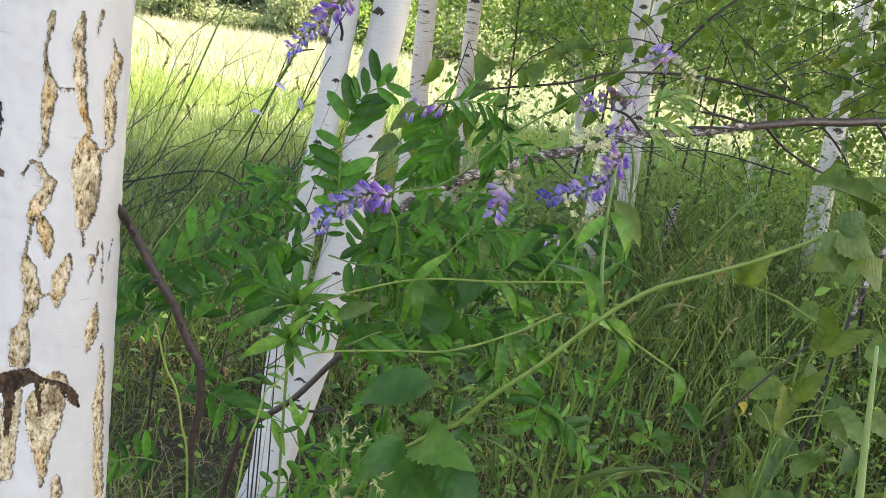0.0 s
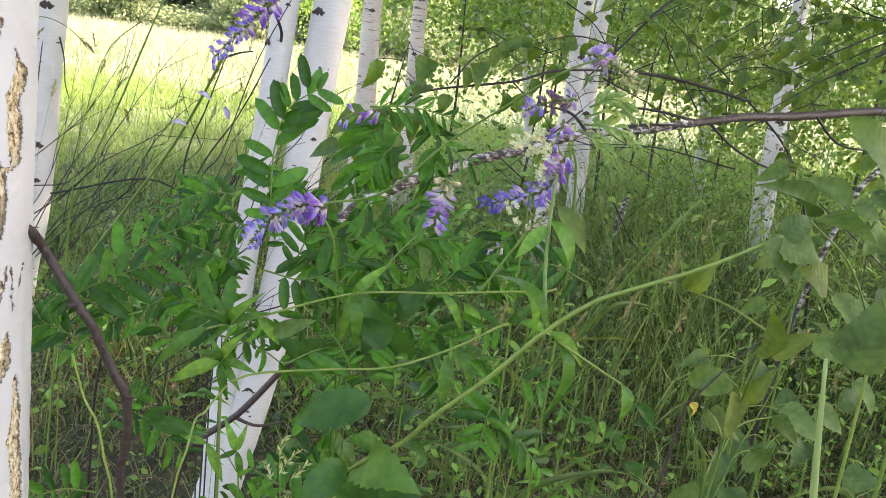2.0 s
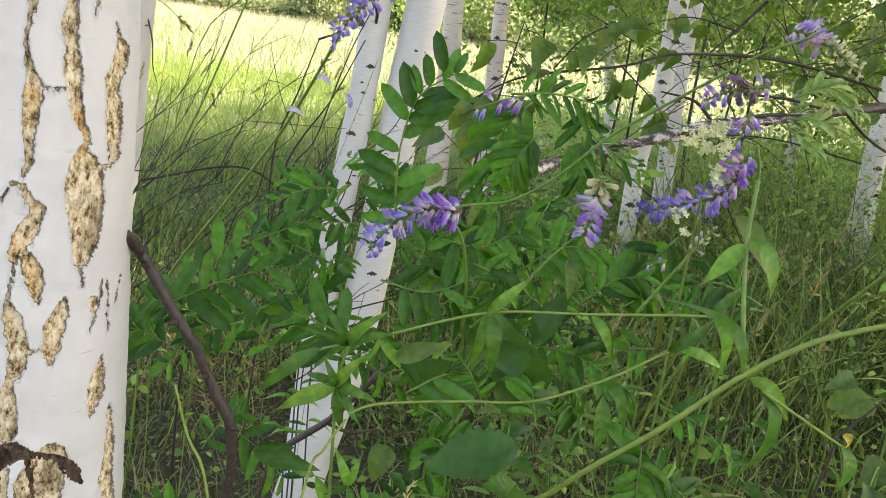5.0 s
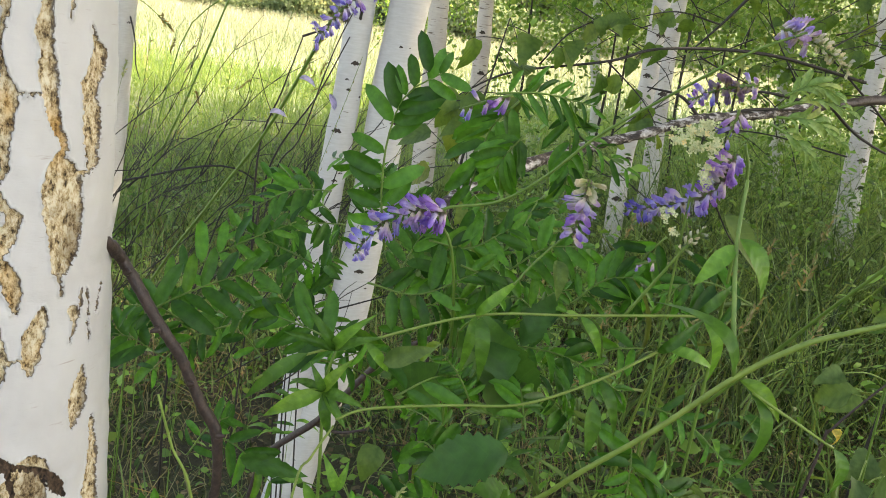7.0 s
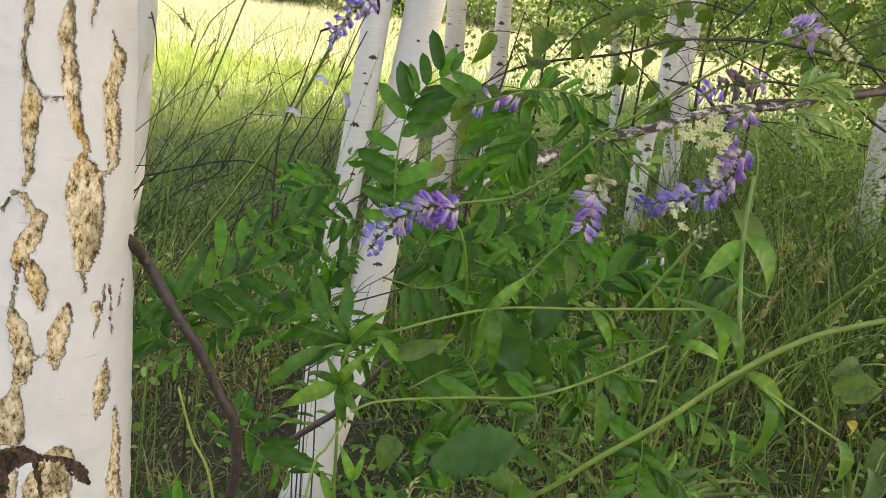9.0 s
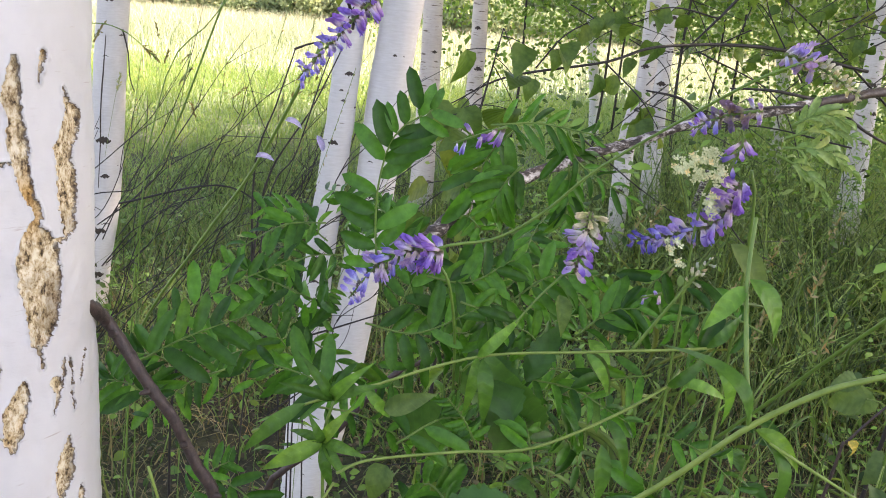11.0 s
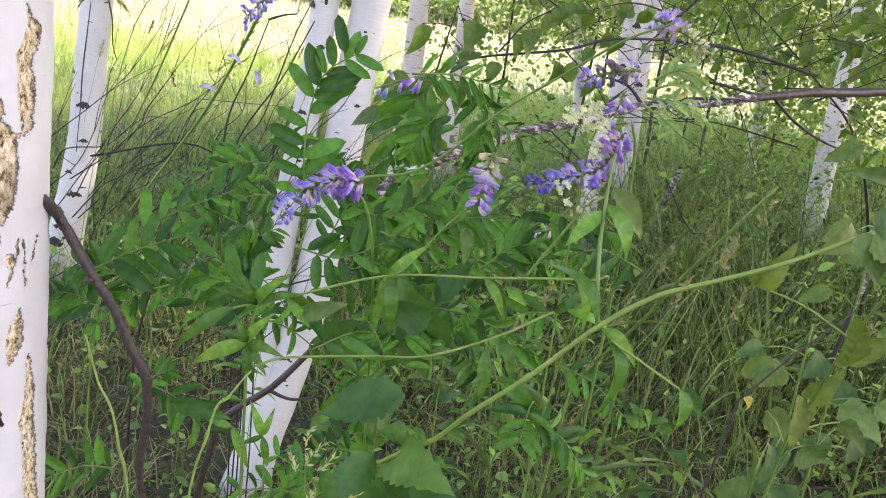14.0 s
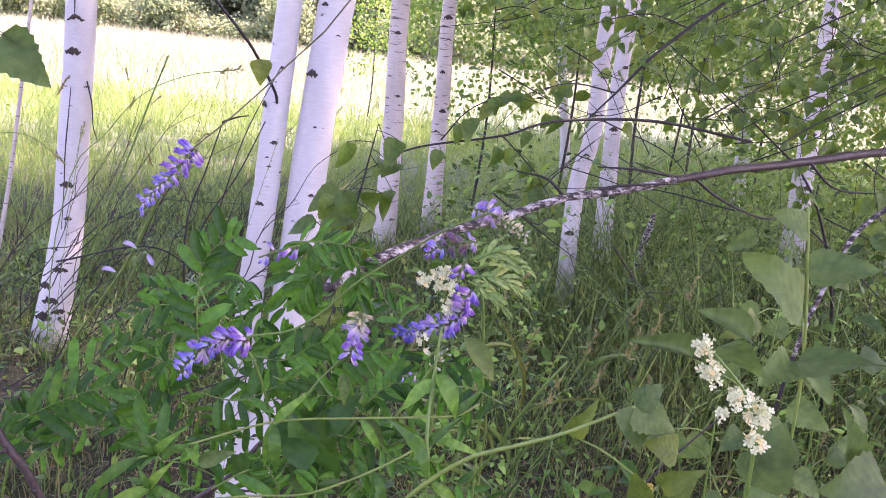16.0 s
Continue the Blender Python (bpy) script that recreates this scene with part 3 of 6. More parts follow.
L_DARK = leaf_mesh("leaf", M_BROAD, 0.34, ovate, 0.10, 0.14, 15, 0.05, 0.02)
L_FOLD = leaf_mesh("leaf", M_SOFT, 0.20, lance, 0.35, 0.2, 9)
L_ASPEN = leaf_mesh("leaf", M_ASPEN, 0.40, ovate, 0.08, 0.10, 13, 0.04, 0.012)


# ---- trees ----
def trunk_mesh(name, pts, radii, mat, sides=18, n=46, wob=0.05, seed=0):
    v, f = tube(spline(pts, n), radii, sides, wob, seed)
    return mesh_of(name, v, f, mat)


def scar_mesh(seed, arch, thick):
    """A ragged branch scar as wide as one unit, with a raised lip."""
    r = np.random.default_rng(seed)
    verts, faces = [], []
    for i in range(11):
        u = -1 + 2 * i / 10
        a = arch * (1 - u * u) + r.normal(0, 0.035)
        th = thick * (0.25 + (1 - abs(u)) ** 0.7) * r.uniform(0.6, 1.3)
        verts += [(u * 0.5, 0, a - th), (u * 0.5 + r.normal(0, 0.02), -0.08 * (1 - u * u) - 0.02, a - th * 0.3), (u * 0.5, 0, a + th * 0.6)]
    for i in range(10):
        a = i * 3
        faces += [(a, a + 3, a + 4, a + 1), (a + 1, a + 4, a + 5, a + 2)]
    return mesh_of("scar", verts, faces, M_SCAR)


SCARS = [scar_mesh(1, 0.26, 0.15), scar_mesh(2, 0.10, 0.26), scar_mesh(3, 0.16, 0.34)]


def add_scars(tree, pts, radii, places):
    """places: (height in metres, turn in degrees from the front, width)."""
    line = spline(pts, 200)
    rr = np.interp(np.linspace(0, 1, 200), np.linspace(0, 1, len(radii)), radii)
    for z, turn, w in places:
        i = int(np.argmin(np.abs(line[:, 2] - z)))
        a = radians(turn)
        d = Vector((math.sin(a), -math.cos(a), 0))
        p = Vector(line[i]) + d * rr[i] * 0.99
        part("scar", SCARS[int(z * 100 + abs(turn)) % 3], tree, Matrix.Translation(p) @ Matrix.Rotation(a, 4, "Z") @ Matrix.Diagonal((w, w, w, 1)))


def crown_mesh(name, mat, n, size, height, width, leaf, seed, hole=0.35):
    """A ragged crown: leaves gathered in clumps along invisible twigs."""
    r = np.random.default_rng(seed)
    k = max(8, n // 45)
    c = r.normal(0, 1, (k, 3))
    c /= np.linalg.norm(c, axis=1)[:, None]
    c *= (r.uniform(0.15, 1, k) ** 0.5)[:, None]
    c = c * [width, width, height]
    pick = r.integers(0, k, n)
    pos = c[pick] + r.normal(0, 1, (n, 3)) * [size, size, size * 0.7]
    a = r.normal(0, 1, (n, 3)) + [0, 0, -0.4]
    a /= np.linalg.norm(a, axis=1)[:, None]
    b = np.cross(a, r.normal(0, 1, (n, 3)))
    b /= np.linalg.norm(b, axis=1)[:, None]
    nn = np.cross(a, b)
    L = leaf * r.uniform(0.7, 1.3, n)[:, None]
    p0, p3 = pos, pos + a * L
    m1, m2 = pos + a * L * 0.42 + b * L * 0.36 + nn * L * 0.08, pos + a * L * 0.42 - b * L * 0.36 + nn * L * 0.08
    V = np.stack([p0, m2, p3, m1], 1).reshape(-1, 3)
    Q = np.arange(n * 4).reshape(-1, 4)
    return quads_mesh(name, V, Q, mat, False)


CROWN = crown_mesh("crown", M_CROWN, 9000, 0.35, 3.2, 1.9, 0.11, 3)
# sparser unseen crown, made to cast a thinner, dappled shade
CROWN_THIN_SHADE = crown_mesh("crown", M_CROWN, 4200, 0.45, 3.0, 2.1, 0.11, 4)


def add_specks(tree, pts, radii, n, z0, z1, seed):
    """Small dark flecks on smooth bark."""
    r = np.random.default_rng(seed)
    add_scars(tree, pts, radii, [(r.uniform(z0, z1), r.uniform(-75, 75), r.uniform(0.003, 0.011)) for _ in range(n)])


def birch(pts, radii, mat, label, scars=(), crown_at=None, sides=18, n=46, category="birch tree", group="birch trunks of the grove", crown=None):
    """A birch: its trunk through pts, scars, and a crown high above."""
    base = Vector(pts[0])
    tree = thing("birch_tree", base, label, category, group)
    loc = np.array(pts) - np.array(pts[0])
    part("trunk", trunk_mesh("trunk", loc, radii, mat, sides, n, 0.05, base.x * 5), tree, Matrix.Translation(base))
    add_scars(tree, pts, radii, scars)
    if scars and sides > 20:
        add_specks(tree, pts, radii, 11, 0.1, 1.4, int(abs(base.x) * 1000))
    if crown_at:
        part("crown", crown or CROWN, tree, Matrix.Translation(crown_at) @ Matrix.Rotation(base.x * 3 + base.y, 4, "Z"))
    return tree


def near_birch():
    """The close trunk: a fine mesh whose bark is split open into corky cracks."""
    ax, ay, R = -0.225, 0.597, 0.066
    # cracks and black scars as strips: turn in degrees, height in metres, half width in millimetres
    cracks, marks = [], []
    cracks.append([(-49.7, 1.088, 1.1), (-50.7, 1.082, 1.8), (-51.9, 1.077, 0.7), (-52.9, 1.069, 0.3), (-52.9, 1.064, 0.4), (-52.4, 1.059, 0.9), (-51.1, 1.052, 1.1), (-49.9, 1.046, 3.0), (-50.2, 1.039, 3.4), (-51.4, 1.030, 3.0), (-51.7, 1.016, 2.1), (-52.3, 1.006, 1.4), (-53.5, 1.002, 0.4)])
    cracks.append([(-61.7, 0.990, 0.3), (-57.5, 0.999, 0.4), (-54.0, 0.997, 1.1), (-51.1, 0.989, 2.0), (-47.7, 0.985, 2.6), (-50.6, 0.978, 4.0), (-53.8, 0.971, 4.8), (-56.9, 0.964, 2.5), (-57.4, 0.958, 0.4), (-58.4, 0.948, 0.3), (-59.8, 0.940, 0.8), (-57.9, 0.930, 3.7), (-56.1, 0.921, 4.6), (-55.0, 0.912, 3.5), (-56.7, 0.900, 3.2), (-59.4, 0.896, 1.4)])
    cracks.append([(-52.1, 0.962, 2.6), (-50.3, 0.955, 3.8), (-48.5, 0.947, 3.4), (-48.0, 0.938, 0.9)])
    cracks.append([(-59.4, 0.895, 1.7), (-60.8, 0.887, 4.9), (-61.1, 0.869, 6.1)])
    cracks.append([(-35.1, 1.090, 0.9), (-35.7, 1.081, 2.8), (-36.2, 1.071, 3.9), (-34.7, 1.064, 3.0), (-34.2, 1.050, 4.2), (-33.1, 1.038, 3.3), (-30.8, 1.028, 1.9), (-27.8, 1.023, 1.6), (-27.8, 1.014, 1.7)])
    cracks.append([(-29.0, 1.013, 2.9), (-28.4, 1.004, 8.9), (-27.8, 0.996, 11.2), (-26.1, 0.982, 10.6), (-26.1, 0.968, 8.5), (-28.4, 0.959, 5.3), (-30.1, 0.954, 1.5), (-28.4, 0.950, 0.6), (-28.1, 0.943, 0.4)])
    cracks.append([(-12.5, 1.076, 0.8), (-10.4, 1.068, 2.4), (-6.2, 1.061, 7.0), (-12.8, 1.048, 5.9), (-11.3, 1.035, 7.0), (-11.4, 1.021, 7.0), (-11.0, 1.010, 4.7), (-13.7, 1.004, 1.0), (-19.4, 1.005, 0.7), (-25.3, 1.007, 0.4)])
    cracks.append([(-22.1, 1.091, 2.3), (-23.8, 1.085, 1.7), (-24.9, 1.079, 0.6)])
    cracks.append([(-36.8, 0.937, 1.3), (-37.9, 0.930, 4.5), (-40.3, 0.923, 5.4), (-42.1, 0.912, 3.8), (-42.5, 0.903, 0.6)])
    cracks.append([(-15.2, 0.899, 1.0), (-16.7, 0.889, 4.8), (-18.3, 0.878, 5.9), (-20.7, 0.867, 1.6)])
    cracks.append([(-8.3, 0.866, 1.7), (-7.1, 0.843, 4.9), (-9.2, 0.824, 7.0), (-6.1, 0.803, 7.0), (-5.8, 0.780, 7.0), (-1.7, 0.743, 7.0)])
    cracks.append([(-39.8, 0.856, 1.1), (-42.6, 0.847, 9.7), (-45.8, 0.837, 12.7), (-46.8, 0.823, 11.4), (-48.5, 0.806, 6.0), (-47.2, 0.787, 2.9), (-47.6, 0.775, 0.6)])
    cracks.append([(-39.6, 0.777, 2.9), (-38.5, 0.764, 3.6)])
    cracks.append([(-63.2, 0.854, 5.5), (-64.7, 0.827, 4.8), (-66.7, 0.786, 3.7)])
    cracks.append([(-16.6, 0.943, 0.7), (-19.0, 0.928, 1.2), (-23.4, 0.916, 0.4)])
    cracks.append([(-13.3, 0.942, 0.5), (-11.8, 0.913, 0.6)])
    cracks.append([(-1.3, 0.941, 0.8), (-6.7, 0.928, 1.0)])
    cracks.append([(-46.7, 1.044, 0.2), (-38.1, 1.044, 0.2)])
    cracks.append([(-52.2, 0.912, 0.4), (-45.7, 0.912, 0.3)])
    cracks.append([(-22.5, 0.933, 2.6), (-21.0, 0.926, 2.0), (-22.5, 0.921, 0.6)])
    marks.append([(-72.0, 0.852, 6.5), (-63.0, 0.854, 7.6), (-57.0, 0.857, 5.0), (-52.0, 0.854, 2.8), (-47.7, 0.852, 1.3)])
    marks.append([(-47.7, 0.852, 1.3), (-39.5, 0.848, 1.2), (-33.3, 0.841, 2.8), (-28.5, 0.833, 3.4), (-25.9, 0.828, 1.8)])
    marks.append([(-66.0, 0.852, 5.0), (-65.5, 0.838, 2.6), (-66.5, 0.815, 1.4)])
    marks.append([(-51.5, 0.850, 2.0), (-50.5, 0.840, 1.4), (-48.5, 0.826, 0.8)])
    for turn, z, w, h in ((-75.5, 0.8376, 4.7, 0.0154), (-87.9, 1.0427, 3.4, 0.021), (-93.6, 0.944, 3.9, 0.018)):
        cracks.append([(turn, z - h, 0.4), (turn + 1.5, z, w), (turn - 1, z + h, 0.4)])
    for turn, z, w, h in ((-74.3, 0.990, 2.4, 0.003), (-79.5, 1.006, 2.0, 0.003), (-81.5, 1.025, 1.4, 0.007), (-73.6, 1.022, 0.8, 0.0107)):
        marks.append([(turn, z - h, w * 0.5), (turn + 1.5, z, w), (turn, z + h, w * 0.4)])
    th = np.concatenate([np.radians(np.linspace(-150, -112, 24)), np.radians(np.linspace(-111, 24, 300)), np.radians(np.linspace(26, 60, 22)), np.radians(np.linspace(66, 204, 24))])
    zs = np.concatenate([np.linspace(-0.06, 0.66, 40), np.linspace(0.664, 0.768, 60), np.linspace(0.77, 1.1, 350), np.linspace(1.103, 1.2, 40), np.linspace(1.22, 9.0, 70)])
    T, Z = np.meshgrid(th, zs)
    fine = (T > -2.0) & (T < 0.45) & (Z > 0.7) & (Z < 1.15)
    warp, rough, wave, crumb = np.zeros(T.shape), np.zeros(T.shape), np.zeros(T.shape), np.zeros(T.shape)
    for i, k in zip(*np.nonzero(fine)):
        t, z = T[i, k], Z[i, k]
        warp[i, k] = noise.noise(Vector((t * 9, z * 130, 1.7)))
        rough[i, k] = noise.noise(Vector((t * 40, z * 420, 4.2)))
        crumb[i, k] = noise.noise(Vector((t * 60, z * 520, 2.0)))
    for i, z in enumerate(zs):
        for k, t in enumerate(th):
            c, q = math.cos(t), math.sin(t)
            wave[i, k] = 0.012 * noise.noise(Vector((c * 1.5, q * 1.5, z * 6))) + 0.016 * noise.noise(Vector((c * 4, q * 4, z * 34))) + 0.009 * noise.noise(Vector((c * 9, q * 9, z * 130)))

    def strips(lines):
        """How far inside the nearest strip each place lies, in metres."""
        best = np.full(T.shape, -0.02)
        x, y = T * R + 0.0012 * warp, Z + 0.0012 * rough
        for line in lines:
            for (a0, z0, w0), (a1, z1, w1) in zip(line, line[1:]):
                x0, ux, uz = radians(a0) * R, radians(a1 - a0) * R, z1 - z0
                f = np.clip(((x - x0) * ux + (y - z0) * uz) / (ux * ux + uz * uz), 0, 1)
                best = np.maximum(best, (w0 + (w1 - w0) * f) * 0.001 - np.hypot(x - x0 - f * ux, y - z0 - f * uz))
        return best + 0.0003 + 0.0013 * rough + 0.0006 * crumb
    cork = np.clip(0.47 + strips(cracks) / 0.003, 0, 1) * fine
    scar = np.clip(0.5 + strips(marks) / 0.004, 0, 1) * fine
    sink = np.clip((cork - 0.40) / 0.2, 0, 1)
    r = R * (1 + 0.35 * np.exp(-np.maximum(Z, 0) / 0.12)) * (1 - 0.045 * np.maximum(0, Z - 1.2)) * (1 + wave)
    r = r - 0.0022 * sink + 0.0009 * np.exp(-((cork - 0.3) / 0.13) ** 2) - 0.0012 * scar + 0.0011 * crumb * sink
    verts = np.stack([r * np.cos(T), r * np.sin(T), Z], -1).reshape(-1, 3)
    cork, scar = cork.ravel(), scar.ravel()
    m, h = len(th), len(zs)
    i, k = np.meshgrid(np.arange(h - 1), np.arange(m), indexing="ij")
    Q = np.stack([i * m + k, i * m + (k + 1) % m, (i + 1) * m + (k + 1) % m, (i + 1) * m + k], -1).reshape(-1, 4)
    me = quads_mesh("trunk", verts, Q, M_NEAR)
    for nm, val in (("cork", cork), ("scar", scar)):
        me.attributes.new(nm, "FLOAT", "POINT").data.foreach_set("value", np.array(val, dtype=np.float32))
    tree = thing("birch_tree", (ax, ay, 0), "white birch trunk with peeling bark and corky brown cracks", "birch tree", "birch trunks of the grove")
    part("trunk", me, tree, Matrix.Translation((ax, ay, 0)))
    tube_part("broken_branch", tree, [(-0.172, 0.612, 0.968), (-0.165, 0.617, 0.958), (-0.157, 0.62, 0.947), (-0.146, 0.62, 0.929), (-0.134, 0.62, 0.910), (-0.123, 0.622, 0.893), (-0.116, 0.624, 0.876), (-0.108, 0.626, 0.858), (-0.101, 0.628, 0.844), (-0.099, 0.63, 0.822), (-0.100, 0.632, 0.800), (-0.104, 0.635, 0.775), (-0.103, 0.64, 0.74)],
              (0.0038, 0.0031, 0.0032, 0.0034, 0.0032, 0.0032, 0.0031, 0.0036, 0.0038, 0.0031, 0.0031, 0.003, 0.002), M_DEAD, 120, 14, 0.2, "dark brown dead branch hanging from the trunk")
    tube_part("broken_stub", tree, [(-0.174, 0.590, 0.976), (-0.166, 0.600, 0.968), (-0.160, 0.611, 0.957), (-0.157, 0.617, 0.949)], (0.0046, 0.0042, 0.0040, 0.0030), M_DEAD, 20, 12, 0.4)
    for k, (p, d) in enumerate((((-0.116, 0.621, 0.876), (0.6, -0.6, 0.3)), ((-0.134, 0.617, 0.910), (-0.7, -0.5, -0.2)), ((-0.099, 0.626, 0.842), (0.8, -0.4, 0.2)), ((-0.154, 0.617, 0.942), (0.6, -0.6, 0.2)))):
        q = Vector(p) + Vector(d).normalized() * 0.0052
        tube_part("knot", tree, [p, (Vector(p) + q) / 2, q], (0.0026, 0.0018, 0.0008), M_DEAD, 6, 8, 0.2)
    part("crown", CROWN, tree, Matrix.Translation((ax + 0.3, ay, 7.0)))


near_birch()

slim = birch([(-0.235, 1.79, -0.05), (-0.232, 1.79, 0.25), (-0.213, 1.79, 0.62), (-0.188, 1.79, 0.90), (-0.167, 1.79, 1.19), (-0.10, 1.8, 2.0), (0.3, 1.9, 6.5)], (0.036, 0.032, 0.029, 0.027, 0.026, 0.024, 0.012),
      M_BIRCH, "slim white birch stem with dark branch scars, leaning", [(1.014, 20, 0.017), (1.09, -60, 0.03), (0.96, 10, 0.01), (0.88, -10, 0.02), (0.78, 20, 0.012), (0.6, 0, 0.02), (1.16, 15, 0.012)], (0.2, 1.9, 6.5), 22)
birch([(-0.25, 1.8, -0.05), (-0.225, 1.8, 0.10), (-0.155, 1.8, 0.40), (-0.117, 1.8, 0.73), (-0.100, 1.8, 0.96), (-0.067, 1.8, 1.30), (0.02, 1.85, 2.2), (0.4, 2.0, 7.5)], (0.062, 0.048, 0.043, 0.040, 0.039, 0.037, 0.034, 0.015),
      M_BIRCH, "smooth white birch stem beside a slimmer one", [(1.165, -35, 0.032), (0.905, 25, 0.014), (0.85, -20, 0.014), (0.82, 20, 0.012), (1.23, 30, 0.012), (1.3, -30, 0.018), (0.6, 10, 0.02), (0.35, -10, 0.03), (1.05, 5, 0.008), (0.98, -15, 0.008)], (0.9, 2.4, 7.5), 24)
third = birch([(-1.24, 3.04, -0.05), (-1.211, 3.04, 0.15), (-1.161, 3.04, 0.46), (-1.134, 3.04, 0.88), (-1.11, 3.04, 1.28), (-1.05, 3.1, 3.0), (-0.9, 3.2, 8.5)], (0.075, 0.062, 0.056, 0.053, 0.051, 0.046, 0.02),
      M_BIRCH, "white birch trunk with black branch scars", [(1.09, 0, 0.055), (0.98, 60, 0.025), (0.73, -55, 0.03), (0.62, 8, 0.05), (0.91, 5, 0.02), (0.5, 20, 0.03), (1.3, -40, 0.04), (0.38, -15, 0.03), (0.30, 20, 0.05), (0.24, -25, 0.06), (0.18, 5, 0.06), (0.12, -10, 0.07), (0.14, 35, 0.05), (0.33, 40, 0.03), (1.21, 5, 0.06)], (-0.8, 3.2, 7.5), 24)
tube_part("bark_crack", third, [(-1.16, 2.985, 0.46), (-1.150, 2.986, 0.62), (-1.146, 2.987, 0.75), (-1.128, 2.988, 0.95), (-1.115, 2.989, 1.12), (-1.112, 2.99, 1.4)], (0.0015, 0.003, 0.002, 0.003), M_SCAR, 40, 6, 0.4)
tube_part("twig", third, [(-1.075, 3.0, 1.0), (-1.05, 2.98, 0.93), (-1.045, 2.98, 0.85), (-1.03, 2.98, 0.80)], (0.003, 0.0015), M_TWIG, 14, 5)
tube_part("twig", slim, [(-0.30, 1.62, 1.33), (-0.265, 1.62, 1.282), (-0.205, 1.66, 1.204), (-0.168, 1.72, 1.122), (-0.17, 1.77, 1.09)], (0.002, 0.0032, 0.003), M_TWIG, 24, 6, 0.15)
part("leaf", L_ASPEN, slim, aim((-0.190, 1.67, 1.18), (0.2, -0.2, -1), (0.3, -0.8, 0.3), 0.05))
birch([(-0.09, 5.0, -0.05), (-0.10, 5.0, 0.88), (-0.115, 5.0, 1.49), (-0.1, 5.0, 3.5), (0, 5, 9)], (0.075, 0.058, 0.054, 0.05, 0.02), M_BIRCH_FAR, "brownish shaded birch trunk among bushes", [(1.3, 0, 0.04), (0.95, 20, 0.03)], (0.1, 5.2, 8.0))
birch([(0.19, 5.6, -0.05), (0.184, 5.6, 0.42), (0.179, 5.6, 1.02), (0.167, 5.6, 1.56), (0.2, 5.6, 4), (0.3, 5.6, 9)], (0.075, 0.058, 0.05, 0.046, 0.042, 0.02), M_BIRCH_FAR, "birch trunk with rough brown bark towards its foot", [(1.45, 0, 0.06), (1.3, 20, 0.04), (1.1, -15, 0.04), (0.85, 10, 0.05), (0.7, -20, 0.05)], (0.4, 6, 8.0))
birch([(0.93, 4.2, -0.05), (0.911, 4.2, 0.13), (0.90, 4.2, 0.64), (0.945, 4.2, 0.93), (0.94, 4.2, 1.56), (1.0, 4.2, 4), (1.1, 4.4, 9)], (0.058, 0.046, 0.043, 0.043, 0.041, 0.036, 0.02), M_BIRCH_ROUGH, "white birch trunk with grey patches behind branches", [(1.45, 0, 0.04), (1.2, 20, 0.05), (0.8, -10, 0.04), (0.6, 15, 0.05), (0.4, -15, 0.05), (1.0, -30, 0.04)], (1.2, 4.6, 8.0))
birch([(1.22, 4.8, -0.05), (1.177, 4.8, 0.74), (1.162, 4.8, 1.15), (1.175, 4.8, 1.62), (1.3, 4.9, 4), (1.5, 5, 9)], (0.06, 0.047, 0.046, 0.044, 0.04, 0.02), M_BIRCH_ROUGH, "white birch trunk standing close behind another", [(1.5, 0, 0.04), (1.25, 20, 0.04), (0.9, -10, 0.05)], (1.6, 5, 8.0))
birch([(2.26, 4.6, -0.05), (2.231, 4.6, 0.49), (2.205, 4.6, 1.02), (2.203, 4.6, 1.33), (2.19, 4.6, 1.71), (2.3, 4.7, 4), (2.4, 4.8, 9)], (0.085, 0.062, 0.05, 0.046, 0.043, 0.04, 0.02), M_BIRCH_ROUGH, "white birch trunk with flaking grey bark", [(0.7, 0, 0.05), (1.0, -15, 0.05), (1.35, 12, 0.05), (0.55, 20, 0.06), (0.85, 25, 0.04), (1.6, -10, 0.04)], (2.8, 5, 8.0))
# these two bend above view height to move crown shadows off the meadow
birch([(1.60, 9, -0.05), (1.563, 9, 0.43), (1.40, 9, 1.89), (1.9, 9.2, 4.2), (3.0, 9.3, 6.4)], (0.06, 0.052, 0.045, 0.02), M_BIRCH, "slender far birch trunk", [], (3.7, 9.4, 7.2), crown=CROWN_THIN_SHADE)
birch([(3.16, 8, -0.05), (3.115, 8, 0.75), (3.055, 8, 1.54), (3.5, 8, 4.0), (4.6, 8, 6.4)], (0.07, 0.06, 0.055, 0.03), M_BIRCH, "slender far birch trunk", [], (5.2, 8, 7.2), crown=CROWN_THIN_SHADE)
birch([(-1.95, 4.0, -0.05), (-1.872, 4.0, 0.38), (-1.80, 4.0, 0.89), (-1.6, 4.0, 2.4)], (0.012, 0.01, 0.009, 0.004), M_BIRCH_FAR, "thin grey birch sapling", [], None, 8, 20)
birch([(1.24, 4.25, -0.05), (1.281, 4.2, 0.336), (1.312, 4.2, 0.50), (1.316, 4.2, 0.54)], (0.022, 0.02, 0.017, 0.010), M_DEADBIRCH, "short leaning birch stub in the grass", [], None, 10, 20)


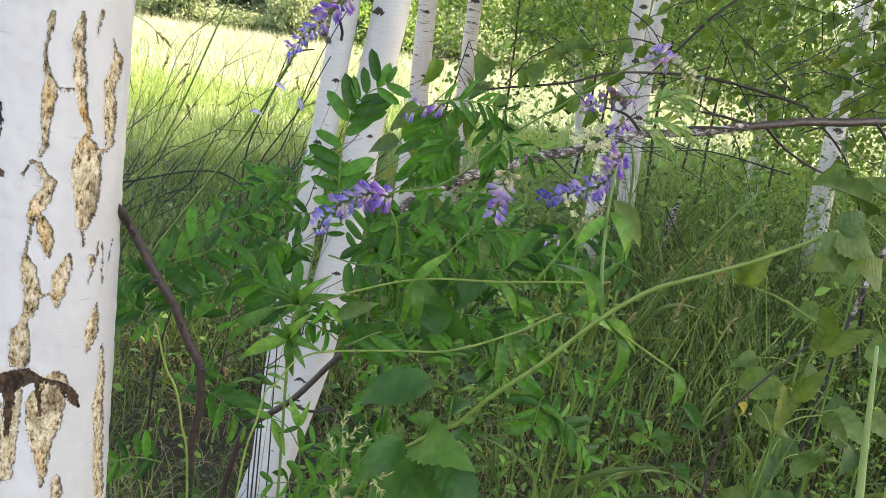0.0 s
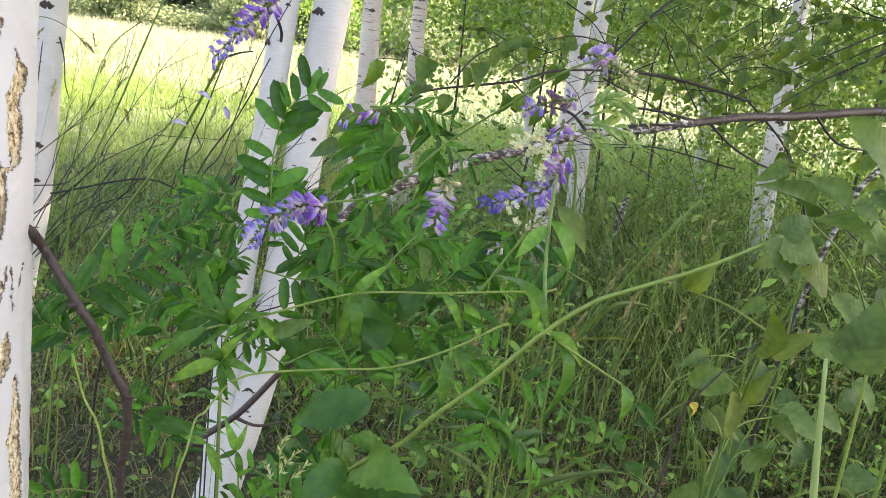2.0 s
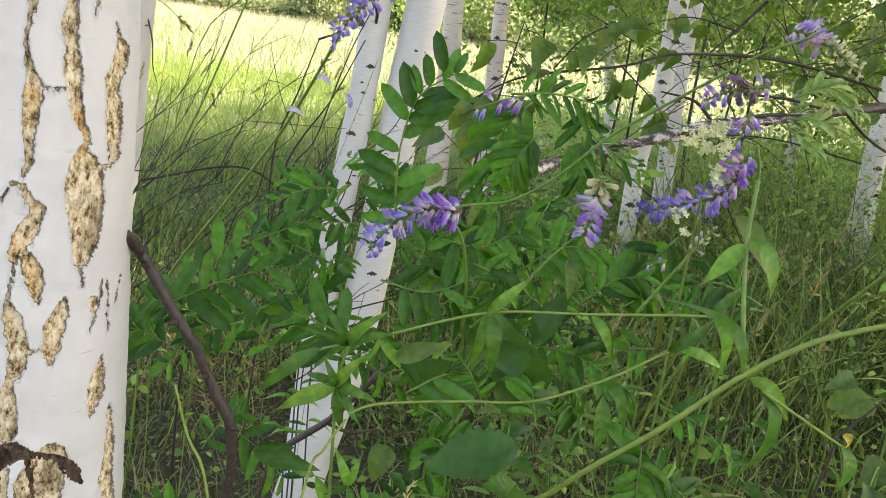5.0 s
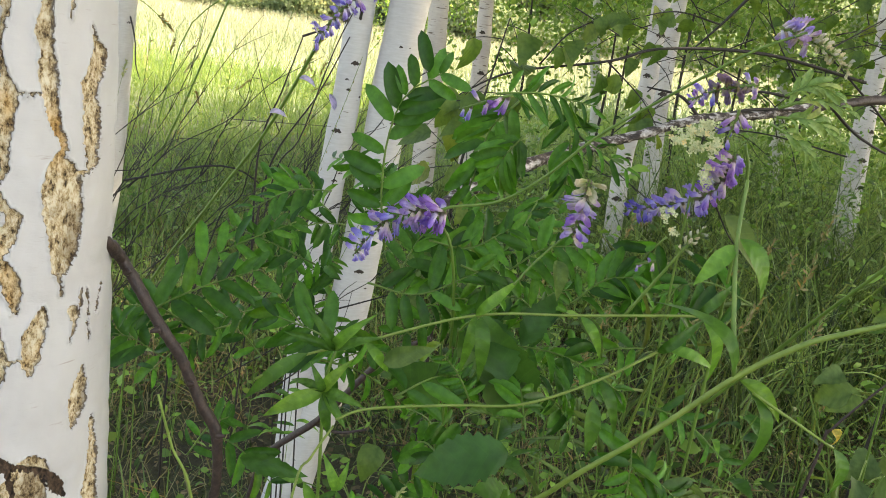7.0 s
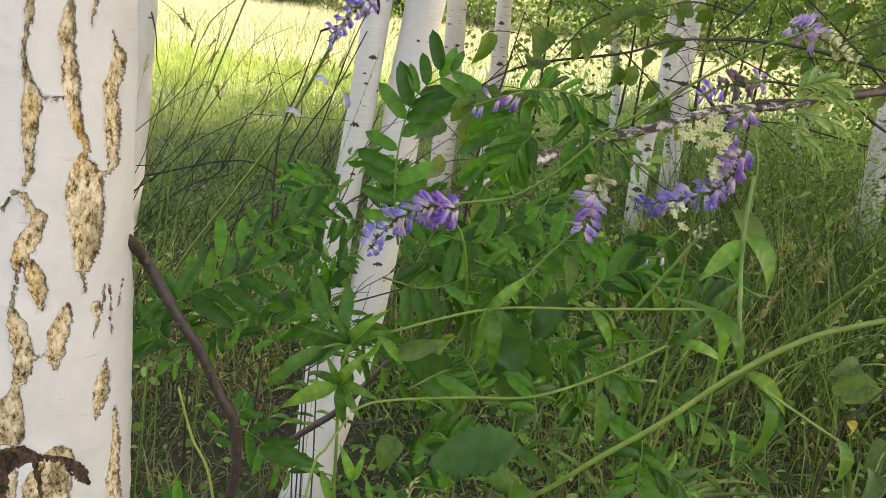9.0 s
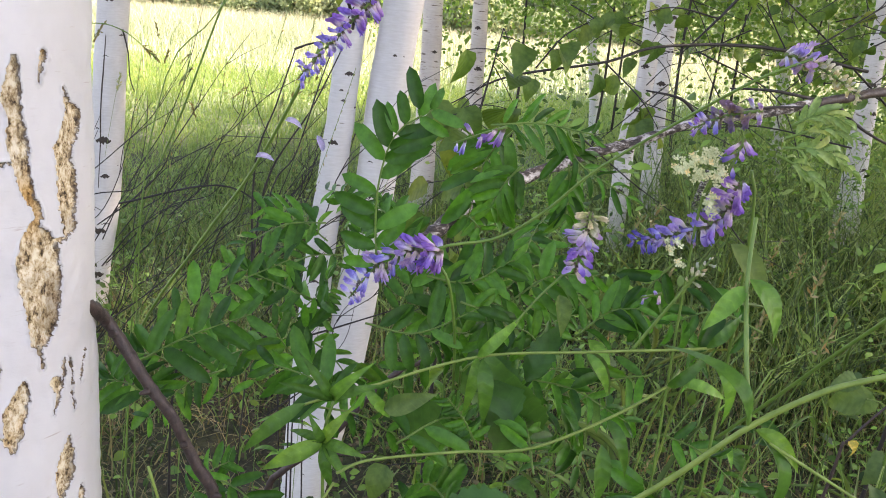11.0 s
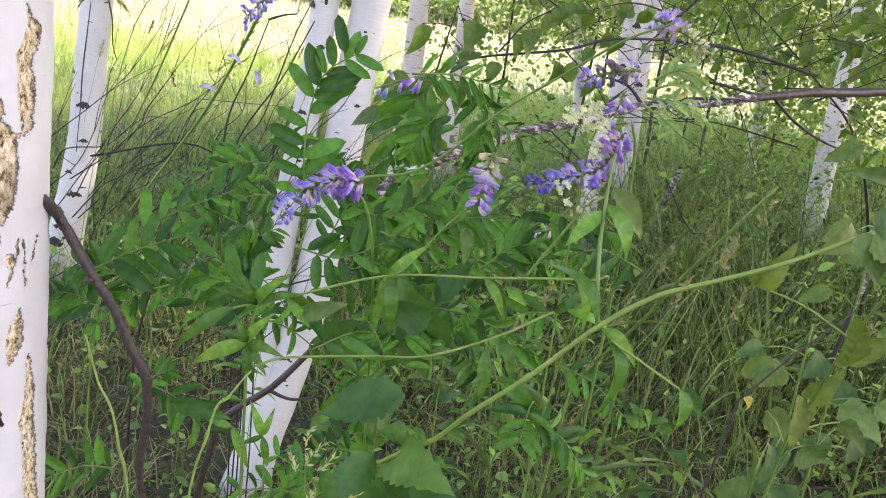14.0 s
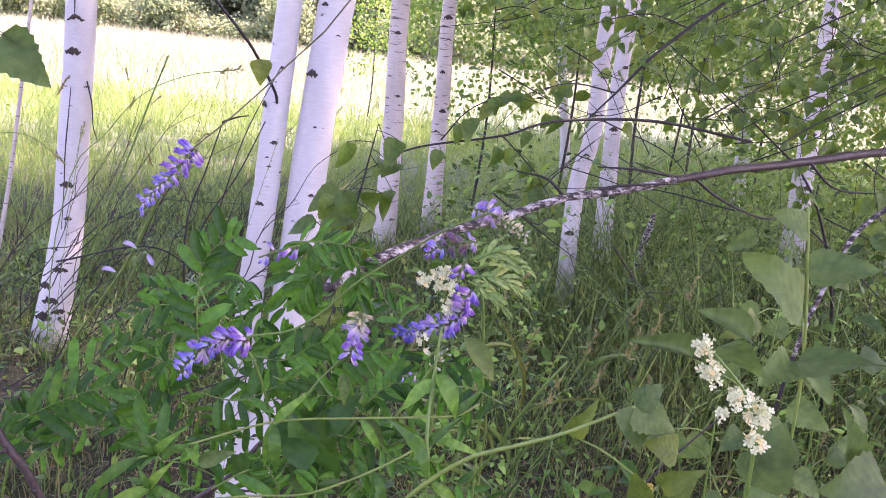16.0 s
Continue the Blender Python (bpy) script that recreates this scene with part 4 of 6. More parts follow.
def shade_birches():
    """Birches added mostly out of view, placed so that their crowns keep the floor in shade."""
    for x, y, z in [(4.2, 0.5, 7), (4.7, 4.2, 7.5), (6.5, 2.5, 7), (6.4, 6.2, 7.5), (8.2, 5.0, 7.5), (4.4, 2.0, 7), (8.0, 8.6, 7.5), (6.2, -1.0, 7), (6.8, 10.8, 7.5), (9.0, 11.5, 7.5), (5.2, 7.0, 7.5), (8.9, 13.4, 7.5), (10.4, 9.6, 7.5), (7.4, 15.2, 7.5), (11.2, 12.6, 7.5), (9.8, 16.0, 7.5)]:
        birch([(x, y, -0.05), (x + 0.05, y, 2), (x + 0.1, y, 9)], (0.09, 0.075, 0.02), M_BIRCH, "white birch added beside the view to shade the grove", [(1.5, 0, 0.05)], (x + 0.1, y, z), 12, 20)


shade_birches()


# ---- far trees ----
def far_trees():
    crown = crown_mesh("crown", M_FARLEAF_HAZED, 9000, 0.7, 4.6, 2.6, 0.32, 11)
    tr, fc = tube(spline([(0, 0, -0.1), (0.05, 0, 3), (0, 0, 9)], 10), (0.16, 0.12, 0.04), 8, 0.05)
    trunk = mesh_of("trunk", tr, fc, M_BIRCH_FAR)
    r = np.random.default_rng(5)
    first = None
    for i in range(60):
        x, y = -48 + i * 1.75 + r.uniform(-1, 1), 63 + r.uniform(-1.5, 9)
        if first is None:
            first = thing("far_tree", (x, y, 0), "leafy tree at the far edge of the meadow, coloured pale grey-green for haze", "tree", "trees at the far edge of the meadow")
            part("trunk", trunk, first, Matrix.Translation((x, y, 0)))
            part("crown", crown, first, Matrix.Translation((x, y, 4.2)))
        else:
            copy_thing(first, Matrix.Translation((x, y, 0)) @ Matrix.Rotation(r.uniform(0, 6.3), 4, "Z") @ Matrix.Diagonal((1, 1, r.uniform(0.85, 1.3), 1)))
    low = crown_mesh("crown", M_FARLEAF_HAZED, 3000, 0.4, 1.5, 1.7, 0.22, 13)
    stem, faces = tube(spline([(0, 0, -0.1), (0.05, 0, 0.8), (0, 0, 1.8)], 6), (0.06, 0.05, 0.02), 6, 0.05)
    stem = mesh_of("stem", stem, faces, M_BIRCH_FAR)
    first = None
    for i in range(46):
        x, y = -44 + i * 2.0 + r.uniform(-0.9, 0.9), 59.5 + r.uniform(-1.5, 2.0)
        if first is None:
            first = thing("far_shrub", (x, y, 0), "green shrub before the far trees of the meadow, coloured pale for haze", "shrub", "shrubs at the far edge of the meadow")
            part("stem", stem, first, Matrix.Translation((x, y, 0)))
            part("crown", low, first, Matrix.Translation((x, y, 1.5)))
        else:
            copy_thing(first, Matrix.Translation((x, y, 0)) @ Matrix.Rotation(r.uniform(0, 6.3), 4, "Z") @ Matrix.Diagonal((1, 1, r.uniform(0.7, 1.5), 1)))


far_trees()


def bushes():
    """Leafy saplings between the trunks, their colour brightened as if the meadow lit them from behind."""
    crown = crown_mesh("crown", M_BUSH_BACKLIT, 2300, 0.15, 0.85, 0.8, 0.045, 21)
    tr, fc = tube(spline([(0, 0, -0.1), (0.05, 0, 0.8), (0, 0.02, 2.0)], 10), (0.014, 0.011, 0.004), 6)
    trunk = mesh_of("stem", tr, fc, M_TWIG)
    first = None
    r = np.random.default_rng(9)
    for x, y, z in [(0.5, 6.6, 1.6), (1.3, 7.4, 1.6), (2.2, 6.6, 1.6), (3.0, 7.2, 1.5), (3.9, 6.6, 1.5), (1.7, 8.6, 1.8), (4.8, 7.6, 1.5), (2.8, 9.2, 1.8), (0.2, 9.0, 1.9), (-0.9, 12.5, 1.5), (5.6, 6.4, 1.6), (1.6, 5.9, 1.75), (3.3, 5.6, 1.8), (3.6, 7.4, 0.7), (5.0, 6.8, 0.7), (2.6, 5.4, 0.5)]:
        if first is None:
            first = thing("birch_sapling", (x, y, 0), "yellow-green leafy birch sapling, leaf colour brightened as if lit from behind", "sapling", "saplings between the trunks")
            part("stem", trunk, first, Matrix.Translation((x, y, 0)))
            part("crown", crown, first, Matrix.Translation((x, y, z)))
        else:
            copy_thing(first, Matrix.Translation((x, y, z - 1.5)) @ Matrix.Rotation(r.uniform(0, 6.3), 4, "Z"))


bushes()


# ---- dead branch and leafy boughs ----
def dead_branch():
    b = thing("dead_branch", (0.004, 1.15, 0.866), "fallen birch branch with peeling white and dark bark, propped aslant", "branch")
    tube_part("main_limb", b, [(0.004, 1.15, 0.866), (0.047, 1.19, 0.903), (0.111, 1.24, 0.932), (0.2, 1.3, 0.963), (0.289, 1.35, 0.987), (0.383, 1.4, 1.017), (0.489, 1.46, 1.03), (0.603, 1.53, 1.051)],
              (0.0100, 0.0092, 0.0080, 0.0072, 0.0068, 0.0066, 0.0066, 0.0072), M_DEADBIRCH, 110, 14, 0.32, "flaking white birch bark")
    tube_part("dark_limb", b, [(0.595, 1.525, 1.050), (0.66, 1.56, 1.061), (0.727, 1.6, 1.072), (0.874, 1.7, 1.085), (1.14, 1.85, 1.118), (1.6, 2.1, 1.15), (2.2, 2.3, 1.1)], (0.0068, 0.0074, 0.0078, 0.0084, 0.0094, 0.011, 0.012), M_DEAD, 90, 12, 0.28, "dark brown bark")
    for pts in ([(0.399, 1.41, 1.017), (0.476, 1.45, 1.038), (0.595, 1.5, 1.047)], [(0.632, 1.55, 1.058), (0.713, 1.60, 1.012), (0.815, 1.65, 0.978), (0.893, 1.7, 0.979)],
                [(0.919, 1.72, 1.090), (1.0, 1.75, 1.038), (1.133, 1.8, 1.032)], [(0.60, 1.53, 1.055), (0.52, 1.5, 1.064), (0.45, 1.5, 1.062)], [(0.383, 1.40, 1.017), (0.35, 1.40, 1.045), (0.30, 1.41, 1.052)]):
        tube_part("twig", b, pts, (0.0032, 0.0025, 0.0013), M_TWIG, 16, 6, 0.1)
    k = thing("dead_stick", (-0.23, 1.3, 0.0), "dark dead stick leaning across a birch foot", "branch")
    tube_part("limb", k, [(-0.23, 1.30, 0.0), (-0.215, 1.24, 0.30), (-0.185, 1.21, 0.47), (-0.161, 1.2, 0.513), (-0.103, 1.2, 0.566), (-0.028, 1.2, 0.662), (0.03, 1.2, 0.70)], (0.006, 0.0055, 0.005, 0.005, 0.0045, 0.003), M_DEAD, 30, 8, 0.2)
    tube_part("twig", k, [(-0.115, 1.2, 0.556), (-0.08, 1.2, 0.545), (-0.04, 1.19, 0.56)], (0.003, 0.0015), M_DEAD, 10, 6)
    g = thing("grey_branch", (0.9, 1.6, 0.72), "grey lichened dead branch standing in the grass", "branch")
    tube_part("limb", g, [(0.91, 1.6, 0.70), (0.932, 1.6, 0.819), (0.978, 1.6, 0.967), (1.04, 1.6, 1.04), (1.13, 1.62, 1.14)], (0.0042, 0.0046, 0.005, 0.005, 0.004), M_DEADBIRCH, 60, 10, 0.3)
    tube_part("stub", g, [(0.91, 1.6, 0.71), (0.88, 1.6, 0.4), (0.86, 1.62, -0.02)], (0.0042, 0.0042, 0.005), M_TWIG, 14, 9, 0.2)


dead_branch()


def bough(label, pts, radii, leaves, seed, size=(0.035, 0.052), side=(), mesh=None, stalk=0.018):
    """A hanging leafy bough: a dark limb, side twigs, and leaves on short stalks."""
    r = np.random.default_rng(seed)
    b = thing("leafy_branch", pts[0], label, "branch", "leafy boughs of the birches")
    tube_part("limb", b, pts, [q * 0.72 for q in radii], M_TWIG, 30, 7, 0.1)
    lines = [spline(pts, 40)]
    for tw in side:
        tube_part("twig", b, tw, (radii[-1] * 1.2, 0.0008), M_TWIG, 14, 5)
        lines.append(spline(tw, 20))
    for i in range(leaves):
        ln = lines[r.integers(0, len(lines))]
        p = Vector(ln[r.integers(len(ln) // 6, len(ln))])
        d = Vector((r.normal(0, 0.8), r.normal(-0.1, 0.6), r.uniform(-1.0, 0.3)))
        st = p + d.normalized() * stalk * r.uniform(0.6, 1.4)
        tube_part("leaf_stalk", b, [p, (p + st) / 2 + Vector((0, 0, 0.002)), st], (0.0007, 0.0006), M_TWIG, 4, 4)
        part("leaf", mesh or L_ASPEN, b, aim(st, (r.normal(0, 0.6), r.normal(0, 0.5), -r.uniform(0.15, 1)), (r.normal(0, 0.4), -r.uniform(0.2, 1), r.uniform(0.1, 1)), r.uniform(*size)))
    return b


bough("dark twig with hanging grey-green birch leaves", [(0.90, 2.0, 1.10), (0.643, 1.9, 1.129), (0.41, 1.8, 1.113), (0.297, 1.75, 1.076), (0.121, 1.75, 1.033), (0.023, 1.8, 0.971)], (0.005, 0.005, 0.004, 0.0035, 0.003, 0.0015), 26, 31,
      side=[[(0.297, 1.75, 1.076), (0.36, 1.7, 1.02), (0.40, 1.7, 0.97)], [(0.172, 1.75, 1.054), (0.223, 1.75, 1.121), (0.304, 1.78, 1.153), (0.44, 1.9, 1.133)]])
bough("dark twig with hanging grey-green birch leaves", [(0.835, 2.1, 1.43), (0.725, 2.05, 1.343), (0.633, 2.0, 1.263), (0.567, 2.0, 1.179), (0.50, 2.0, 1.10)], (0.006, 0.0055, 0.005, 0.004, 0.002), 24, 32,
      side=[[(0.567, 2.0, 1.179), (0.45, 1.95, 1.19), (0.33, 1.9, 1.15)], [(0.725, 2.05, 1.343), (0.6, 2.0, 1.36), (0.42, 1.95, 1.30)]])
for i, (x, y, z) in enumerate([(1.0, 2.2, 1.45), (1.25, 2.3, 1.35), (0.75, 2.5, 1.5), (1.5, 2.6, 1.5), (0.9, 2.9, 1.45), (1.3, 3.0, 1.6), (1.7, 3.0, 1.4), (0.55, 2.4, 1.62), (0.8, 2.1, 1.55), (1.1, 2.5, 1.25), (1.45, 2.2, 1.5), (0.45, 3.2, 1.55), (1.0, 1.9, 1.28), (1.2, 1.9, 1.42)]):
    bough("drooping twig crowded with birch leaves", [(x + 0.5, y + 0.1, z + 0.15), (x + 0.2, y, z), (x, y, z - 0.12), (x - 0.18, y - 0.05, z - 0.24)], (0.005, 0.0035, 0.0025, 0.001), 40, 40 + i,
          side=[[(x + 0.2, y, z), (x + 0.1, y - 0.1, z - 0.2), (x + 0.12, y - 0.15, z - 0.33)], [(x, y, z - 0.12), (x - 0.1, y + 0.1, z - 0.1), (x - 0.25, y + 0.12, z - 0.16)], [(x + 0.3, y, z + 0.05), (x + 0.2, y + 0.12, z + 0.16), (x + 0.02, y + 0.15, z + 0.2)]])
pale = bough("hanging twig with one large pale green leaf", [(-0.435-0.22, 1.22, 1.19+0.22), (-0.435-0.09, 1.21, 1.19+0.10), (-0.435, 1.2, 1.19)], (0.003, 0.002, 0.001), 3, 71, (0.03, 0.04))
part("leaf", L_SOFT, pale, aim((-0.435, 1.2, 1.19), (0.066, -0.01, -0.063), (0.1, -0.9, 0.3), 0.092), "large pale green leaf")
bough("young aspen shoot with rounded dark green leaves", [(0.02, 1.27, 0.0), (0.03, 1.25, 0.6), (0.037, 1.25, 0.895), (0.06, 1.25, 1.027), (0.077, 1.25, 1.12)], (0.004, 0.0035, 0.003, 0.002, 0.001), 38, 61, (0.04, 0.06), stalk=0.05)


# ---- flowering vetch ----
def floret_mesh(mat):
    """A pea flower one unit long: a slim tube, a keel and an upturned standard."""
    v, f = tube([(0, 0, 0), (0.2, 0, 0.01), (0.45, 0, 0.03), (0.7, 0, 0.03), (0.92, 0, 0.0), (1.0, 0, -0.03)], (0.10, 0.14, 0.15, 0.17, 0.13, 0.04), 7)
    v = [np.array((p[0], p[1] * 0.8, p[2])) for p in v]
    # the standard folds up and back; the two wings spread beside the keel
    for x0, x1, z1, wd, tilt in ((0.42, 1.0, 0.42, 0.21, 0.16), (0.36, 1.06, 0.05, 0.19, -0.14)):
        n0 = len(v)
        for i in range(6):
            u = i / 5
            w = 0.06 + wd * math.sin(math.pi * (0.1 + 0.78 * u))
            x = x0 + (x1 - x0) * u
            z = 0.12 + z1 * u ** 2.0
            v += [np.array((x, -w, z - tilt * w * 3)), np.array((x + 0.04, 0, z)), np.array((x, w, z - tilt * w * 3))]
        for i in range(5):
            a = n0 + i * 3
            f += [(a, a + 1, a + 4, a + 3), (a + 1, a + 2, a + 5, a + 4)]
    return mesh_of("floret", v, f, mat)


FL = {"blue": floret_mesh(M_FL_BLUE), "purple": floret_mesh(M_FL_PURP), "pale": floret_mesh(M_FL_PALE), "bud": floret_mesh(M_BUD), "dry": floret_mesh(M_FL_DRY), "violet": floret_mesh(M_FL_DEEP)}


def raceme(plant, pts, n, size, mix, seed, nod=0.3, label=""):
    """A one-sided spike of pea flowers from its foot pts[0] to its tip pts[-1]; mix: kinds from foot to tip."""
    r = np.random.default_rng(seed)
    stalk = tube_part("raceme", plant, pts, (0.0011, 0.0006), M_STEM, 14, 6, 0, label)
    line = spline(pts, 50)
    tip = Vector(line[-1] - line[0]).normalized()
    for i in range(n):
        u = (i + 0.5) / n
        p = Vector(line[int(u * 49)])
        a = i * 2.4 + r.normal(0, 0.3)
        side = tip.cross(Vector((0, 1, 0.2))).normalized()
        front = tip.cross(side)
        rad = side * math.cos(a) + front * math.sin(a)
        d = rad * r.uniform(0.7, 1.3) + tip * r.uniform(-0.15, 0.6) - Vector((0, 0, nod * r.uniform(0.3, 1.6))) + Vector(r.normal(0, 0.18, 3))
        s = size * (1.0 - 0.35 * u ** 2) * r.uniform(0.62, 1.15)
        kind = mix[min(len(mix) - 1, int(u * len(mix) + r.uniform(-0.35, 0.35)))] if u < 1 else mix[-1]
        if kind == "bud":
            s *= 0.75
        w = s * r.uniform(0.66, 0.86)
        part("floret", FL[kind], stalk, aim(p, d, rad * 0.3 + tip * 0.6 + Vector((0, 0, 0.5)), (s * 1.05, w, w)))
    return stalk


def pinnate_leaf(plant, pts, pairs, ll, seed, droop=0.2, spread=70, facing=(0, -1, 0.35), kind=None, tilt=0.4, wide=1.0):
    """A vetch leaf: a thin rachis with opposite leaflets."""
    r = np.random.default_rng(seed)
    stalk = tube_part("leaf_stalk", plant, pts, (0.0009, 0.0005), M_STEM, 12, 5)
    line = spline(pts, 60)
    for i in range(pairs):
        u = 0.14 + 0.84 * i / max(1, pairs - 1)
        k = min(58, int(u * 59))
        p = Vector(line[k])
        t = Vector(line[k + 1] - line[k]).normalized()
        f = Vector(facing).normalized()
        s = t.cross(f).normalized()
        for sg in (-1, 1):
            if r.uniform() < 0.05:
                continue
            ang = radians(spread - 22 * u + r.normal(0, 10))
            d = t * math.cos(ang) + s * sg * math.sin(ang) - Vector((0, 0, droop * r.uniform(0.3, 1)))
            L = ll * (0.78 + 0.4 * math.sin(math.pi * min(1, u + 0.1))) * r.uniform(0.8, 1.22)
            part("leaflet", kind or L_LEAFLET, stalk, aim(p, d, f + Vector((r.normal(0, tilt), r.normal(0, tilt * 0.5), r.normal(0, tilt))), (L, L * wide, L)))
    return stalk


def leaf_to(plant, base, tip, mesh, up=(0, -0.6, 0.8), wide=1.0):
    d = Vector(tip) - Vector(base)
    return part("leaf", mesh, plant, aim(base, d, up, (d.length, d.length * wide, d.length)))


def vetch():
    # the long arching plant that bears most of the flowers
    a = thing("vetch_plant", (0.05, 0.95, 0.0), "flowering tufted vetch with blue and purple flower spikes", "wildflower", "vetch plants in flower")
    tube_part("stem", a, [(0.05, 0.95, 0.0), (0.05, 0.90, 0.5), (0.04, 0.76, 0.85), (0.03, 0.715, 0.95), (0.017, 0.71, 0.979), (0.055, 0.71, 0.991), (0.082, 0.70, 1.013), (0.109, 0.69, 1.044), (0.148, 0.67, 1.079), (0.179, 0.65, 1.106), (0.205, 0.645, 1.12)],
              (0.0012, 0.0010, 0.0008), M_STEM, 50, 7)
    raceme(a, [(0.022, 0.71, 0.98), (0.004, 0.712, 0.978), (-0.017, 0.712, 0.968), (-0.037, 0.715, 0.940)], 62, 0.0146, ["purple", "purple", "pale", "blue", "pale", "blue", "blue"], 3, 0.25, "blue-violet flower spike with pale throats")
    raceme(a, [(0.193, 0.653, 1.121), (0.207, 0.652, 1.118), (0.222, 0.65, 1.111), (0.236, 0.65, 1.103)], 60, 0.0098, ["pale", "pale", "bud", "bud", "bud"], 5, 0.0, "young spike, lilac below and green-white above")
    raceme(a, [(0.201, 0.69, 1.088), (0.18, 0.69, 1.083), (0.162, 0.69, 1.074)], 38, 0.0105, ["pale", "dry", "dry", "dry", "blue", "purple"], 6, 0.2, "fading spike with withered florets")
    b = thing("vetch_plant", (0.06, 0.98, 0.0), "flowering tufted vetch with a pale lilac spike", "wildflower", "vetch plants in flower")
    tube_part("stem", b, [(0.06, 0.98, 0.0), (0.055, 0.92, 0.6), (0.045, 0.78, 0.85), (0.043, 0.70, 0.903), (0.06, 0.70, 0.919), (0.085, 0.705, 0.954), (0.107, 0.71, 0.978)], (0.0010, 0.0009, 0.0007), M_STEM, 40, 7)
    raceme(b, [(0.113, 0.71, 1.014), (0.112, 0.709, 0.998), (0.107, 0.708, 0.974)], 38, 0.0146, ["bud", "bud", "pale", "pale", "purple", "pale"], 8, 0.35, "pale lilac spike with cream buds")
    c = thing("vetch_plant", (0.22, 0.74, 0.0), "flowering tufted vetch with a deep violet spike", "wildflower", "vetch plants in flower")
    tube_part("stem", c, [(0.24, 0.76, 0.0), (0.23, 0.75, 0.6), (0.225, 0.73, 0.9), (0.215, 0.71, 1.02), (0.207, 0.705, 1.05)], (0.0016, 0.0012, 0.001), M_STEM, 30, 7)
    raceme(c, [(0.203, 0.705, 1.043), (0.194, 0.708, 1.018), (0.171, 0.715, 1.004), (0.144, 0.72, 0.996)], 80, 0.0128, ["purple", "pale", "purple", "blue", "pale", "blue", "violet"], 9, 0.2, "dense violet flower spike")
    raceme(c, [(0.056, 0.73, 1.060), (0.040, 0.73, 1.054), (0.022, 0.73, 1.046)], 7, 0.0132, ["purple", "purple", "blue"], 10, 0.7, "a few violet florets")
    raceme(c, [(0.193, 0.69, 1.072), (0.192, 0.69, 1.064), (0.189, 0.69, 1.052)], 7, 0.0115, ["purple", "purple", "violet"], 14, 0.5, "small bunch of purple florets")
    tube_part("stem", c, [(0.149, 0.70, 0.925), (0.165, 0.695, 0.956), (0.183, 0.69, 0.99)], (0.0013, 0.001), M_STEM, 14, 6)
    raceme(c, [(0.176, 0.692, 0.978), (0.188, 0.69, 0.996)], 12, 0.008, ["bud", "bud"], 12, -0.2, "green-white flower bud spike")
    raceme(c, [(0.165, 0.705, 0.966), (0.152, 0.705, 0.962)], 4, 0.010, ["pale", "blue"], 13, 0.3, "drooping lilac florets")
    e = thing("vetch_plant", (0.92, 0.86, 0.0), "tufted vetch bending over with a purple spike at its tip", "wildflower", "vetch plants in flower")
    tube_part("stem", e, [(0.92, 0.86, 0.0), (0.90, 0.85, 0.9), (0.66, 0.84, 1.36), (0.24, 0.80, 1.42), (0.054, 0.76, 1.229), (0.018, 0.74, 1.187), (-0.01, 0.73, 1.157), (-0.04, 0.73, 1.129)], (0.0008, 0.0006), M_DRY, 40, 6)
    raceme(e, [(-0.034, 0.73, 1.132), (-0.045, 0.73, 1.119), (-0.061, 0.73, 1.101), (-0.078, 0.73, 1.080)], 56, 0.0118, ["purple", "purple", "blue", "blue"], 15, 0.1, "purple flower spike with blue tip")
    # the feathery leaf with broad leaflets
    pinnate_leaf(a, [(-0.016, 0.712, 0.948), (-0.022, 0.711, 0.985), (-0.022, 0.71, 1.022), (-0.013, 0.706, 1.053), (0.010, 0.70, 1.071)], 12, 0.0255, 21, 0.02, 64, (0.05, -1, 0.2), None, 0.14, 1.25)
    leaf_to(a, (0.0, 0.70, 1.069), (-0.008, 0.70, 1.094), L_LEAFLET, (0, -1, 0.2), 1.15)
    r = np.random.default_rng(17)
    for i in range(120):
        x, y, z = r.uniform(-0.17, 0.24), r.uniform(0.66, 0.98), r.uniform(0.62, 0.985)
        if x < -0.06 and z > 0.87 or x > 0.12 and z > 0.93 or -0.15 < x < -0.02 and z < 0.84 or z > 0.92 and y < 0.77 or z < 0.80 and x > 0.06:
            continue
        w = r.uniform(-0.9, 0.9)
        d = np.array([math.sin(w), r.normal(0, 0.5), r.uniform(-0.3, 0.6)])
        d /= np.linalg.norm(d)
        L = r.uniform(0.05, 0.09)
        p = np.array([x, y, z])
        pinnate_leaf((a, b, c, e)[i % 4], [p, p + d * L * 0.5 + [0, 0, 0.006], p + d * L - [0, 0, 0.004]], int(r.integers(5, 9)), r.uniform(0.017, 0.027), 100 + i, 0.15, 66, (r.normal(0, 0.4), -0.8, r.uniform(0.2, 0.9)))
    for i in range(9):
        p = np.array([r.uniform(-0.13, 0.0), r.uniform(0.82, 1.1), r.uniform(0.80, 0.95)])
        d = np.array([r.uniform(-0.9, 0.6), r.normal(0, 0.3), r.uniform(-0.2, 0.5)])
        d /= np.linalg.norm(d)
        pinnate_leaf((a, b)[i % 2], [p, p + d * 0.035 + [0, 0, 0.006], p + d * 0.07 - [0, 0, 0.004]], 7, r.uniform(0.018, 0.026), 500 + i, 0.15, 66, (r.normal(0, 0.4), -0.8, r.uniform(0.2, 0.9)))
